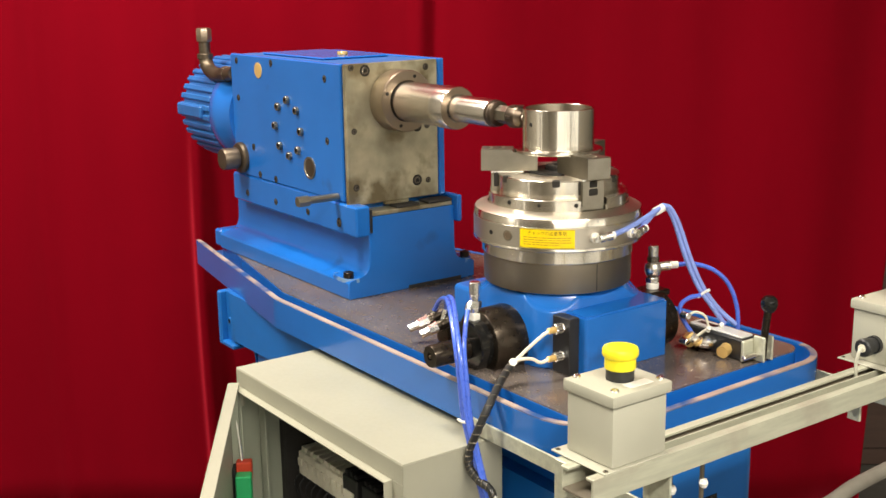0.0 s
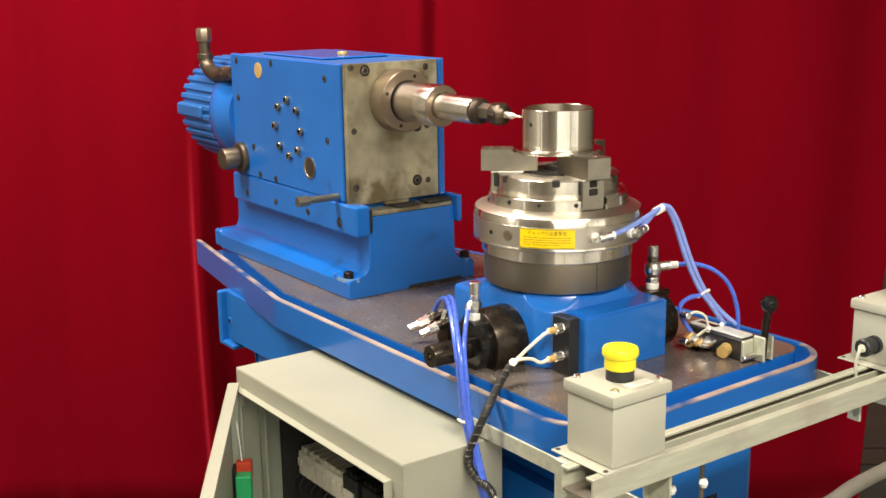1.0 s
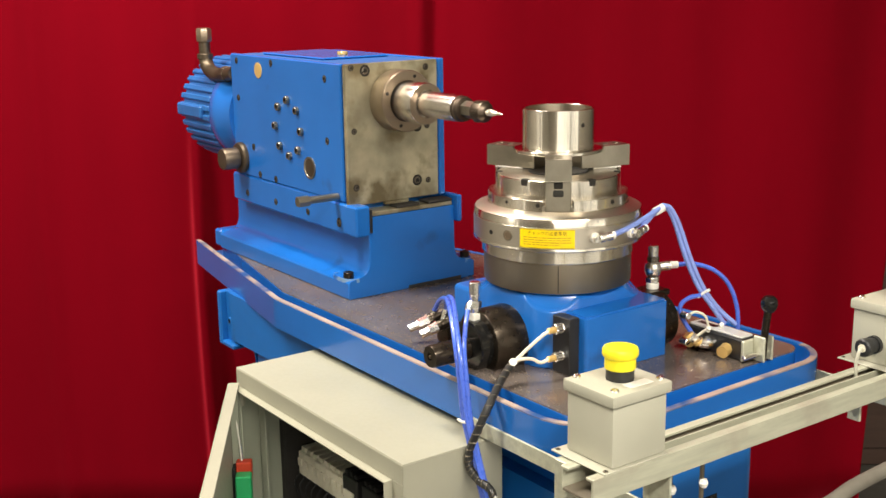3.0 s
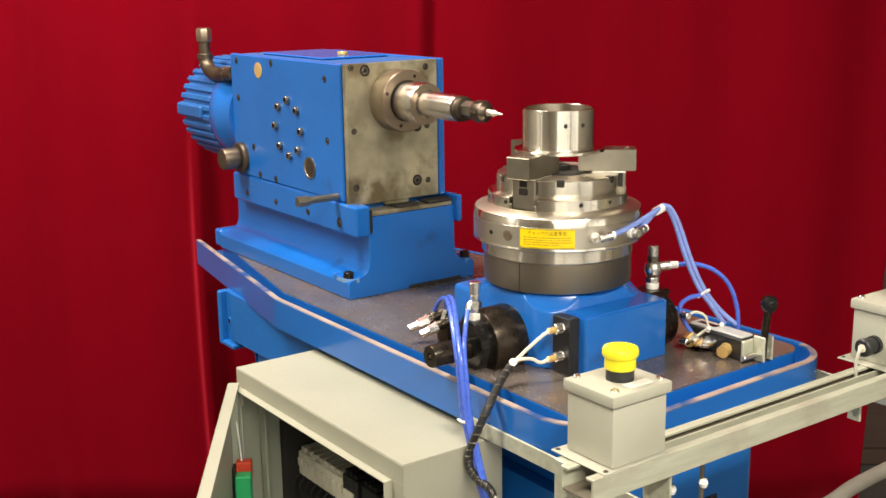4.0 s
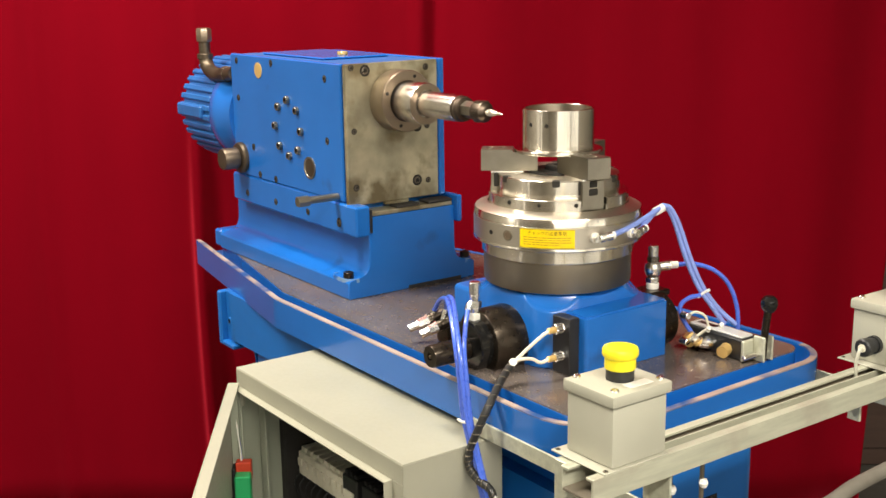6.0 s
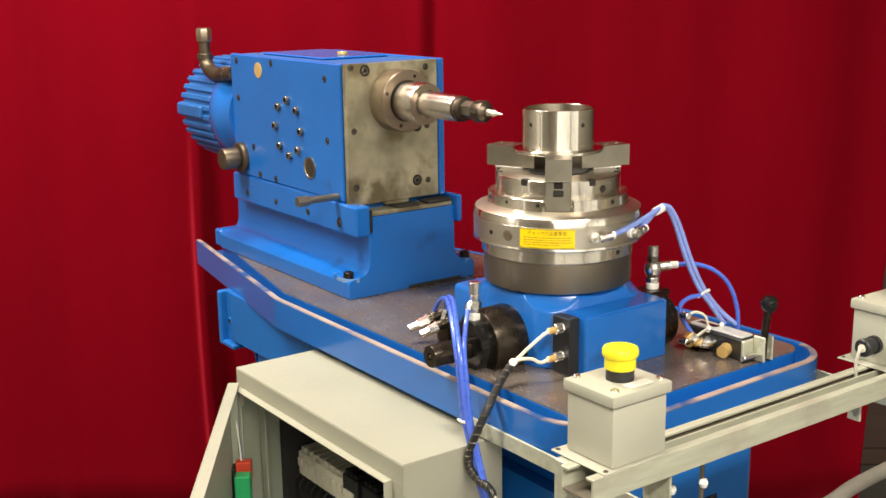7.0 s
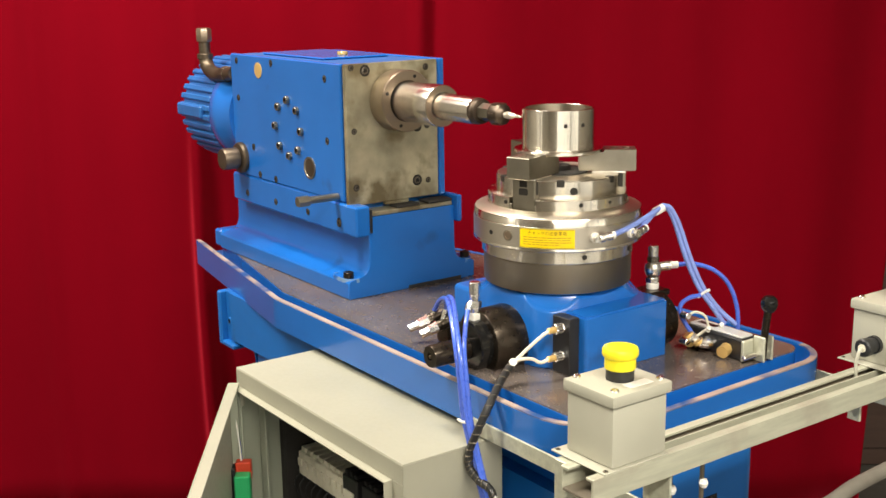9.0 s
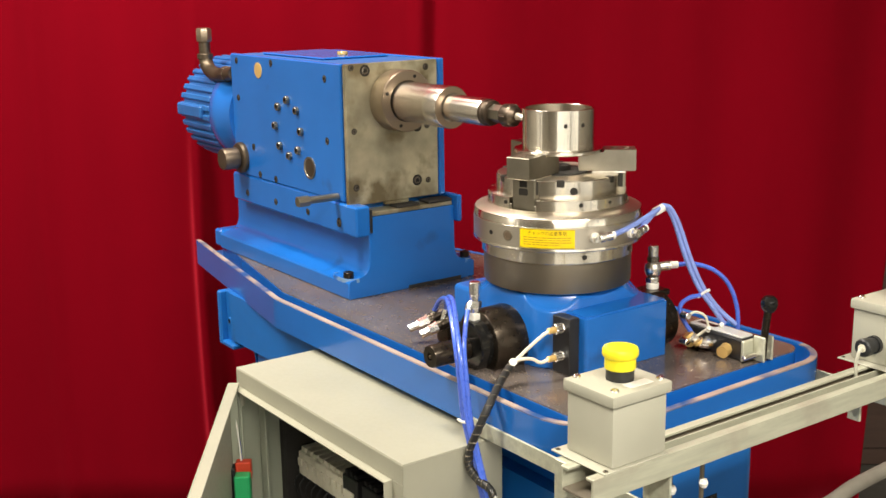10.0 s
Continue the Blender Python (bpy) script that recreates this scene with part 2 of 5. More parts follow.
def screw_hole(parent, at, axis, r, sign, name="bolt_hole"):
    """A countersunk hole seen as a dark recess with a thin bright lip."""
    s = sign
    bm = lathe([(r * 1.10, 0), (r * 1.10, 0.0004 * s), (r, 0.0006 * s), (r * 0.93, 0.0003 * s), (r * 0.74, 0.00025 * s)], axis, at, 20)
    lathe([(r * 0.74, 0.00025 * s), (r * 0.72, 0.0010 * s), (r * 0.64, 0.0013 * s), (r * 0.44, 0.0013 * s)], axis, at, 20, bm, 1)
    lathe([(r * 0.44, 0.0013 * s), (r * 0.42, 0.0004 * s), (0, 0.0004 * s)], axis, at, 6, bm)
    return part(name, bm, [HOLE, SOCKET], parent)


# ---- room ----
def room_box(name, x0, x1, y0, y1, z0, z1, material, label, category):
    bm = box(x0, x1, y0, y1, z0, z1, 0)
    bmesh.ops.transform(bm, matrix=ROOM, verts=bm.verts)
    ob = part(name, bm, material, None, origin=(0, 0, 0))
    return tagged(ob, label, category, kind="structure")


room_box("floor", -3.2, 3.2, -3.0, 4.2, -0.1, 0.0, FLOORM, "grey painted workshop floor", "floor")
room_box("ceiling", -3.2, 3.2, -3.0, 4.2, 2.9, 3.0, CEILM, "white board ceiling over the workshop", "ceiling")
room_box("wall_north", -3.2, 3.2, 4.2, 4.3, 0, 2.9, WALLM, "cream painted wall behind the curtain", "wall")


def wall_with_window(side, name, u0, u1, z0, z1, bars):
    """A wall round the camera with a glazed opening from u0 to u1, along room x (south) or room y (west, east)."""
    def place(a0, a1, d0, d1, h0, h1):
        return {"south": (a0, a1, -3.0 - d1, -3.0 - d0, h0, h1), "west": (-3.2 - d1, -3.2 - d0, a0, a1, h0, h1), "east": (3.2 + d0, 3.2 + d1, a0, a1, h0, h1)}[side]

    def placed(bm):
        bmesh.ops.transform(bm, matrix=ROOM, verts=bm.verts)
        return bm

    ends = (-3.2, 3.2) if side == "south" else (-3.0, 4.2)
    bm = bmesh.new()
    for a0, a1, h0, h1 in ((ends[0], u0, 0, 2.9), (u1, ends[1], 0, 2.9), (u0, u1, 0, z0), (u0, u1, z1, 2.9)):
        box(*place(a0, a1, 0, 0.1, h0, h1), 0, bm)
    tagged(part("wall_" + side, placed(bm), WALLM, None, origin=(0, 0, 0)), "cream painted workshop wall with a tall window", "wall", kind="structure")
    spot = place((u0 + u1) / 2, (u0 + u1) / 2, 0.05, 0.05, z0, z0)
    win = thing(name, ROOM @ Vector((spot[0], spot[2], z0)), "tall window with slim metal bars, bright daylight outside", "window", kind="structure")
    for u in [u0 + (u1 - u0) * k / bars for k in range(bars + 1)]:
        part("mullion", placed(box(*place(max(u - 0.018, u0 + 0.001), min(u + 0.018, u1 - 0.001), 0.03, 0.07, z0 + 0.041, z1 - 0.041), 0.003)), CONDUIT, win)
    for h in (z0, z1 - 0.04):
        part("window_frame", placed(box(*place(u0 + 0.001, u1 - 0.001, 0.03, 0.07, h, h + 0.04), 0.003)), CONDUIT, win)
    glow = placed(box(*place(u0 - 0.05, u1 + 0.05, 0.14, 0.16, z0 - 0.05, z1 + 0.05), 0))
    tagged(part("backdrop", glow, DAYLIGHT, None, origin=(0, 0, 0)), "bright daylight outside the window", "backdrop", kind="structure")


wall_with_window("south", "window_1", -0.62, 3.1, 0.25, 2.35, 4)
wall_with_window("east", "window_3", -2.8, -0.10, 0.25, 2.35, 3)
wall_with_window("west", "window_2", -0.42, -0.12, 0.25, 2.35, 1)

for lx, ly, sx, sy, watts in LAMPS:
    lamp = thing("ceiling_light", (lx, ly, 2.9), "white ceiling fluorescent fitting with a flat tray", "ceiling light", "ceiling lights")
    part("tray", box(lx - sx / 2 - 0.05, lx + sx / 2 + 0.05, ly - sy / 2 - 0.05, ly + sy / 2 + 0.05, 2.85, 2.899, 0.004), CEILM, lamp)


CURT = 2.86


def fold(u, z):
    """Depth of the curtain's folds at u metres along it, z metres up."""
    d = -0.014 * math.sin(u * 9.0 + 0.8) + 0.004 * math.sin(u * 17.3 + 1.9) + 0.0015 * math.sin(u * 37.0 + 0.4)
    for c, w, a in ((-0.045, 0.022, 0.016), (-0.012, 0.02, -0.014), (-1.0, 0.03, 0.014)):
        d -= a * math.exp(-((u - c) / w) ** 2)
    d -= 0.0045 * math.sin((u - 0.50) * 18.0) / (1 + math.exp(-(u - 0.55) * 14))
    # one crisp pleat that opens out towards the top
    low = min(1.0, max(0.04, (1.42 - z) / 0.6))
    d -= low * (0.044 * math.exp(-((u + 0.594) / 0.020) ** 2) - 0.010 * math.exp(-((u + 0.545) / 0.030) ** 2))
    return d


def curtain():
    bm = bmesh.new()
    nu, nz = 420, 24
    rows = []
    for k in range(nz + 1):
        z = 0.012 + 2.79 * k / nz
        row = []
        for i in range(nu + 1):
            s = i / nu
            right = 1.118 + 0.03 * min(1, max(0, (z - 0.15) / 0.7))
            u = -1.198 + s * (right + 1.198)
            gather = 1.15 - 0.35 * z / 2.8
            row.append(bm.verts.new(ROOM @ Vector((u, CURT + fold(u + 0.012 * math.sin(2.2 * z), z) * gather, z))))
        rows.append(row)
    for a, b in zip(rows, rows[1:]):
        for i in range(nu):
            bm.faces.new((a[i], a[i + 1], b[i + 1], b[i]))
    c = thing("curtain", ROOM @ Vector((0, CURT, 0.03)), "deep red velvet curtain hanging in soft folds behind the machine", "curtain")
    cloth = part("cloth", bm, CURTAIN, c, sharp=180)
    so = cloth.modifiers.new("thick", "SOLIDIFY")
    so.thickness = 0.004
    bm = rod(0.014, -1.5, 1.5, "x", (0, CURT, 2.82))
    bmesh.ops.transform(bm, matrix=ROOM, verts=bm.verts)
    part("curtain_rod", bm, CHROME, c)


curtain()

# brown cupboard standing beyond the curtain's edge
bm = box(1.10, 1.95, 3.15, 3.7, 0.0, 1.05, 0.006)
bmesh.ops.transform(bm, matrix=ROOM, verts=bm.verts)
cup = thing("cupboard", ROOM @ Vector((1.52, 3.42, 0)), "dark brown wooden cupboard beyond the curtain's edge", "cupboard")
part("body", bm, WOOD, cup)
for k in range(2):
    bm = box(1.115 + 0.415 * k, 1.52 + 0.415 * k, 3.135, 3.149, 0.06, 1.02, 0.003)
    bmesh.ops.transform(bm, matrix=ROOM, verts=bm.verts)
    part("door", bm, WOOD, cup)

# ---- machine table: trough, raised bed plate and stand ----
TABLE_LABEL = "blue painted cast machine table with worn trough rim and oily bed"
table = thing("machine_table", (-0.3, 0, 0), TABLE_LABEL, "machine table")
R_OUT = [(-1.06, -0.122), (-0.52, -0.212), (0.294, -0.212), (0.278, 0.316), (-0.52, 0.300), (-1.06, 0.19)]
RAD = [0, 0.15, 0.10, 0.075, 0.02, 0]
outer = rounded(R_OUT, RAD, 8)
cx, cy = -0.35, 0.04


def inset(outline, d):
    n, out = len(outline), []
    for i, p in enumerate(outline):
        a, b = Vector(outline[i - 1]), Vector(outline[(i + 1) % n])
        t = (b - a).normalized()
        nrm = Vector((-t.y, t.x))
        if nrm.dot(Vector((cx, cy)) - Vector(p)) < 0:
            nrm = -nrm
        out.append(Vector(p) + nrm * d)
    return out


part("trough_wall", ring_between(outer, inset(outer, 0.011), 0.8085, 0.8605, closed=False), BLUE, table)
worn, inner = inset(outer, 0.0006), inset(outer, 0.0104)
turn_at = next(i for i, p in enumerate(outer) if p[1] > 0.25 and p[0] < 0.22)
part("rim", ring_between(worn[:turn_at + 1], inner[:turn_at + 1], 0.8605, 0.8625, closed=False), WORN, table, "worn brown rim edge")
part("rim", ring_between(worn[turn_at:], inner[turn_at:], 0.8605, 0.8625, closed=False), BLUE_DULL, table)
part("trough_floor", prism(inset(outer, 0.0112), 0.8125, 0.832), BLUE_DULL, table)
plate = rounded([(0.257, -0.188), (0.247, 0.276), (-0.53, 0.262), (-0.98, 0.15), (-0.98, -0.10), (-0.53, -0.19)], [0.03, 0.03, 0.02, 0.02, 0.02, 0.1], 5)
part("bed_edge", prism(plate, 0.832, 0.868), BLUE, table)
part("bed_plate", prism(inset(plate, 0.001), 0.868, 0.870), TABLE, table, "brown oily steel bed surface")
# stand
part("stand_top", prism([(0.19, -0.11), (0.19, 0.24), (-0.775, 0.24), (-0.775, -0.182), (-0.05, -0.182), (-0.05, -0.11)], 0.7155, 0.8122), BLUE_DULL, table)
sb = rounded([(0.198, -0.135), (0.198, 0.242), (-0.70, 0.242), (-0.70, -0.17), (-0.42, -0.17), (-0.42, -0.135)], [0.025, 0.025, 0.025, 0.02, 0, 0], 4)
part("stand_body", prism(sb, 0.06, 0.715), BLUE_DULL, table)
gus = [(-0.7005, 0.7155), (-0.7005, 0.672)] + [(-0.7305 + 0.03 * math.cos(radians(q)), 0.6855 + 0.03 * math.sin(radians(q))) for q in range(0, 91, 15)] + [(-0.7305, 0.7155)]
bm = prism(gus, -0.168, 0.238)
for v in bm.verts:
    v.co = Vector((v.co.x, v.co.z, v.co.y))
part("stand_gusset", bm, BLUE_DULL, table)
part("foot", box(-0.68, 0.24, -0.22, 0.27, 0.0, 0.06, 0.008), BLUE_DULL, table)
for yy in (-0.190, 0.215):
    bm = box(-0.806, -0.755, yy + 0.014, yy + 0.03, 0.702, 0.811, 0.002)
    box(-0.818, -0.804, yy, yy + 0.03, 0.699, 0.811, 0.003, bm)
    box(-0.804, -0.755, yy, yy + 0.03, 0.699, 0.710, 0.003, bm)
    part("lifting_lug", bm, BLUE_DULL, table)
cap_screw(table, (-0.782, -0.176, 0.752), "y", 0.009, -0.006, BLUE_DULL, "lug_bolt")
# near-black plate on the end face paints the opening's dark inside
part("opening_shade", box(0.198, 0.2005, 0.10, 0.15, 0.52, 0.652, 0.001), DARK, table, "dark plate painted for the shade in the stand's end opening")
for x in (-0.353, -0.006):
    part("clamp_block", box(x, x + 0.026, -0.1985, -0.1825, 0.7968, 0.8120, 0.002), BLACK, table, "black clamp block between table and cabinet")
    part("mounting_tab", box(x + 0.0263, x + 0.038, -0.1975, -0.1825, 0.7968, 0.8120, 0.001), CABINET, table, "cream mounting tab")
for p in ((0.235, -0.12),):
    cap_screw(table, (p[0], p[1], 0.870), "z", 0.007, 0.002, name="bed_screw")

rng = random.Random(11)
chips = bmesh.new()
for k in range(110):
    x, y = rng.uniform(-0.40, 0.24), rng.choice((rng.uniform(-0.180, -0.155), rng.uniform(-0.178, -0.12)))
    if x > 0.16:
        y = rng.uniform(-0.13, 0.12)
    elif -0.16 < x < 0.14 and y > -0.165:
        y = rng.uniform(-0.180, -0.168)
    a, s = rng.uniform(0, 6.28), rng.uniform(0.0005, 0.0014)
    dx, dy = s * math.cos(a), s * math.sin(a)
    pts = [(x - dx, y - dy, 0.8703), (x, y, 0.8703 + s * 0.9), (x + dx, y + dy, 0.8704)]
    tube(pts, 0.0003, 4, chips, 2)
shav = thing("metal_chips", (0, -0.15, 0.87), "small bright steel chips scattered on the oily bed", "metal chips", kind="stuff")
part("chips", chips, JAWSTEEL, shav)

# ---- slide base under the drill head ----
slide = thing("slide_base", (-0.66, 0, 0.87), "blue painted slide base with flanged foot, bolted to the bed", "slide base")
part("foot_end", box(-0.955, -0.9252, -0.1245, 0.1485, 0.8705, 0.9065, 0.004), BLUE, slide)


def slide_section():
    """Side section: flanged foot, cove and upright column in one casting, run along x."""
    half = [(0.129, 0.8705), (0.130, 0.872), (0.130, 0.8985), (0.1275, 0.9020), (0.104, 0.9070), (0.0945, 0.9110), (0.0885, 0.9185), (0.0858, 0.930), (0.0850, 0.950), (0.0845, 1.010), (0.0830, 1.012)]
    pts = [(-y + 0.004, z) for y, z in half] + [(y + 0.020, z) for y, z in reversed(half)]
    bm = bmesh.new()
    n = len(pts)
    rows = []
    for x, k in ((-0.925, 0.002), (-0.923, 0.0), (-0.4058, 0.0), (-0.4038, 0.002)):
        rows.append([bm.verts.new((x, y - k if y > 0 else y + k, z)) for y, z in pts])
    for a, b in zip(rows, rows[1:]):
        for i in range(n):
            bm.faces.new((a[i], a[(i + 1) % n], b[(i + 1) % n], b[i]))
    bm.faces.new(rows[0]), bm.faces.new(rows[-1])
    return bm


part("column", slide_section(), BLUE, slide)
part("way_strip", box(-0.92, -0.4045, -0.076, 0.100, 1.0125, 1.020, 0.001), FACE, slide, "bare oily way surface")
# two near-black boxes paint the shade of gaps below foot and face plate
part("relief_shade", box(-0.4045, -0.4033, 0.000, 0.118, 0.8706, 0.8762, 0.0003), DARK, slide, "dark strip painted for the shade under the foot")
part("gap_shade", box(-0.433, -0.405, -0.02, 0.03, 1.0202, 1.0245, 0.001), DARK, slide)
for cx2 in (-0.432,):
    for cy2 in (-0.114, 0.138):
        y0, y1 = (cy2 - 0.0113, cy2 + 0.026) if cy2 < 0 else (cy2 - 0.026, cy2 + 0.0113)
        lug = rounded([(cx2 - 0.036, y0), (cx2 + 0.0275, y0), (cx2 + 0.0275, y1), (cx2 - 0.036, y1)], 0.0165, 6)
        part("bolt_seat", prism(lug, 0.8980, 0.9052), BLUE, slide, "spot-faced bolt seat")
        wide = rounded([(cx2 - 0.0368, y0 - 0.0008), (cx2 + 0.0283, y0 - 0.0008), (cx2 + 0.0283, y1 + 0.0008), (cx2 - 0.0368, y1 + 0.0008)], 0.0173, 6)
        part("seat_edge", ring_between(wide, lug, 0.8985, 0.9058), CHIPPED, slide, "bright chipped edge of the bolt seat")
        cap_screw(slide, (cx2 + 0.010, cy2 + (0.002 if cy2 > 0 else -0.001), 0.9052), "z", 0.0092, 0.011, BLACK, "hold_down_bolt")

# ---- drill head ----
head = thing("drill_head", (-0.65, 0, 1.012), "blue boxy drilling head with bare oily face plate and finned motor", "drill head")
part("carriage", box(-0.888, -0.443, -0.106, 0.106, 0.979, 1.035, 0.003), BLUE, head)
part("gib_block", box(-0.520, -0.3955, -0.1115, -0.0825, 0.9805, 1.034, 0.003), BLUE, head)
part("gib_block", box(-0.512, -0.390, 0.1025, 0.113, 0.982, 1.032, 0.003), BLUE, head)
part("wiper", box(-0.4033, -0.3975, -0.0823, -0.0765, 0.985, 1.026, 0.001), RUBBER, head)
part("housing", box(-0.868, -0.4365, -0.0955, 0.0865, 1.0355, 1.273, 0.004), BLUE_DULL, head)
part("cover_plate", box(-0.870, -0.4435, -0.1065, -0.0957, 1.0357, 1.2765, 0.0025), BLUE, head)
part("back_cover", box(-0.80, -0.424, 0.0867, 0.0995, 1.030, 1.2775, 0.002), BLUE, head)
part("top_lid", box(-0.80, -0.56, -0.07, 0.07, 1.2752, 1.2795, 0.002), BLUE, head)
part("lid_gasket", box(-0.86, -0.44, -0.094, 0.085, 1.2731, 1.275, 0.0006), MOTOR_BLUE, head)
part("top_plug", rod(0.010, 0, 0.006, "z", (-0.61, 0.0, 1.2795)), BRASS, head)
part("face_plate", box(-0.4363, -0.427, -0.1062, 0.0862, 1.0305, 1.2765, 0.0015), FACE, head, "bare oily steel face plate with dark stains")
# low near-black slab stands in for the shade of a recess here
part("recess_shade", box(-0.4355, -0.402, 0.046, 0.0995, 1.0203, 1.0255, 0.002), DARK, head, "near-black slab painted for the shade of a recess")
part("plate_foot", box(-0.436, -0.427, -0.03, 0.02, 1.0245, 1.0303, 0.001), FACE, head)
for y, z, r in ((-0.094, 1.270, 0.0052), (-0.066, 1.264, 0.0092), (0.061, 1.264, 0.0055), (-0.091, 1.161, 0.005), (-0.090, 1.062, 0.0055), (0.039, 1.062, 0.0092), (0.063, 1.060, 0.005), (0.019, 1.163, 0.005), (0.041, 1.159, 0.0085), (0.062, 1.160, 0.0055)):
    screw_hole(head, (-0.4272, y, z), "x", r, 1)
for x, z in ((-0.635, 1.201), (-0.670, 1.186), (-0.600, 1.184), (-0.685, 1.149), (-0.586, 1.147), (-0.670, 1.112), (-0.599, 1.111), (-0.633, 1.097)):
    cap_screw(head, (x, -0.1065, z), "y", 0.0075, -0.007, JAWSTEEL)
for x, z in ((-0.842, 1.263), (-0.696, 1.265), (-0.496, 1.248), (-0.841, 1.190), (-0.494, 1.139), (-0.785, 1.097), (-0.762, 1.045), (-0.696, 1.044)):
    screw_hole(head, (x, -0.1066, z), "y", 0.006, -1, "cover_screw")
for x in (-0.824, -0.702, -0.576):
    screw_hole(head, (x, -0.1061, 0.999), "y", 0.006, -1, "gib_screw")
screw_hole(head, (-0.454, -0.1116, 0.999), "y", 0.0075, -1, "gib_screw")
bm = lathe([(0.015, 0), (0.015, -0.001), (0.0125, -0.0012), (0, -0.001)], "y", (-0.749, -0.1066, 1.249), 24)
part("sight_glass", bm, BRASS, head, "yellow brass oil sight")
bm = lathe([(0.0205, 0), (0.0205, -0.002), (0.0175, -0.002), (0.0165, -0.0005), (0, -0.0005)], "y", (-0.560, -0.1066, 1.083), 28)
part("port_ring", bm, JAWSTEEL, head)
bm = lathe([(0.017, 0), (0, -0.0007)], "y", (-0.560, -0.1073, 1.083), 28)
part("port_plug", bm, PIPE, head, "brown plug in a bright ring")
bm = lathe([(0.031, 0), (0.031, -0.006), (0.028, -0.010), (0.019, -0.012), (0.0215, -0.014), (0.0215, -0.042), (0.020, -0.045), (0, -0.045)], "y", (-0.838, -0.1066, 1.070), 28)
part("stop_knob", bm, PIPE, head, "brown oily steel stop knob")
# plunger handle
bm = rod(0.0065, -0.0, -0.075, "y", (-0.462, -0.1066, 1.044), 14)
rod(0.0098, -0.060, -0.082, "y", (-0.462, -0.1066, 1.044), 6, bm)
part("plunger", bm, JAWSTEEL, head, "bright steel plunger with hexagon cap")
# spindle nose flange
AX = (-0.004, 1.2100)
bm = lathe([(0.034, -0.427), (0.0525, -0.427), (0.0535, -0.425), (0.0535, -0.389), (0.0520, -0.387), (0.0365, -0.387), (0.0355, -0.3877), (0.0350, -0.40), (0.034, -0.42)], "x", (0, AX[0] - 0.0012, AX[1] + 0.0006), 56)
nose = part("nose_flange", bm, NOSE, head, "round brownish spindle nose flange")
for k in range(4):
    a = radians(70 + 90 * k)
    bm = lathe([(0.0033, 0), (0.0033, 0.0006), (0, 0.0004)], "x", (-0.387, AX[0] - 0.0012 + 0.0445 * math.cos(a), AX[1] + 0.0006 + 0.0445 * math.sin(a)), 10)
    part("flange_hole", bm, HOLE, nose)

# quill with spindle, at its rest position
bm = lathe([(0, -0.56), (0.0346, -0.56), (0.0346, -0.370), (0.0350, -0.3692), (0.0355, -0.367), (0.0355, -0.334), (0.0345, -0.3315), (0.0235, -0.3310), (0.0225, -0.337), (0, -0.337)], "x", (0, AX[0], AX[1]), 48)
quill = part("quill", bm, BRIGHT, head, "bright ground steel sliding quill")
bm = lathe([(0.0, -0.337), (0.0205, -0.337), (0.0210, -0.330), (0.0220, -0.323), (0.0220, -0.240), (0.0210, -0.2365), (0, -0.2365)], "x", (0, AX[0], AX[1]), 40)
part("quill_cap", lathe([(0.0240, -0.3312), (0.0342, -0.3312), (0.0346, -0.3306), (0.0342, -0.3299), (0.0240, -0.3299)], "x", (0, AX[0], AX[1]), 48), NOSE, quill, "brownish quill end cap")
spindle = part("spindle", bm, BRIGHT, quill, "bright tapered spindle nose", origin=(-0.30, AX[0], AX[1]))
PIECES = []


def spin_part(name, bm, material, label=""):
    """A ring of the turning spindle, one level under the quill."""
    ob = part(name, bm, material, quill, label, origin=(-0.30, AX[0], AX[1]))
    PIECES.append(ob)


PIECES.append(spindle)
bm = lathe([(0, -0.2365), (0.0205, -0.2365), (0.0212, -0.2355), (0.0212, -0.230), (0.0195, -0.229), (0.0195, -0.228), (0.0202, -0.2270), (0.0195, -0.222), (0.016, -0.2205), (0, -0.2205)], "x", (0, AX[0], AX[1]), 32)
spin_part("lock_ring", bm, NUT)
bm = lathe([(0, -0.2205), (0.0142, -0.2205), (0.0142, -0.192), (0, -0.192)], "x", (0, AX[0], AX[1]), 6)
spin_part("hexagon", bm, JAWSTEEL)
bm = lathe([(0, -0.192), (0.0145, -0.192), (0.0172, -0.189), (0.0172, -0.173), (0.0158, -0.169), (0.0095, -0.164), (0.0075, -0.163), (0, -0.163)], "x", (0, AX[0], AX[1]), 32)
spin_part("collet_nut", bm, NUT, "dark brown collet nut")
for k in range(6):
    a = radians(60 * k)
    y, z = AX[0] + 0.0164 * math.cos(a), AX[1] + 0.0164 * math.sin(a)
    spin_part("nut_lug", box(-0.187, -0.173, y - 0.0022, y + 0.0022, z - 0.0022, z + 0.0022, 0.0005), NUT)


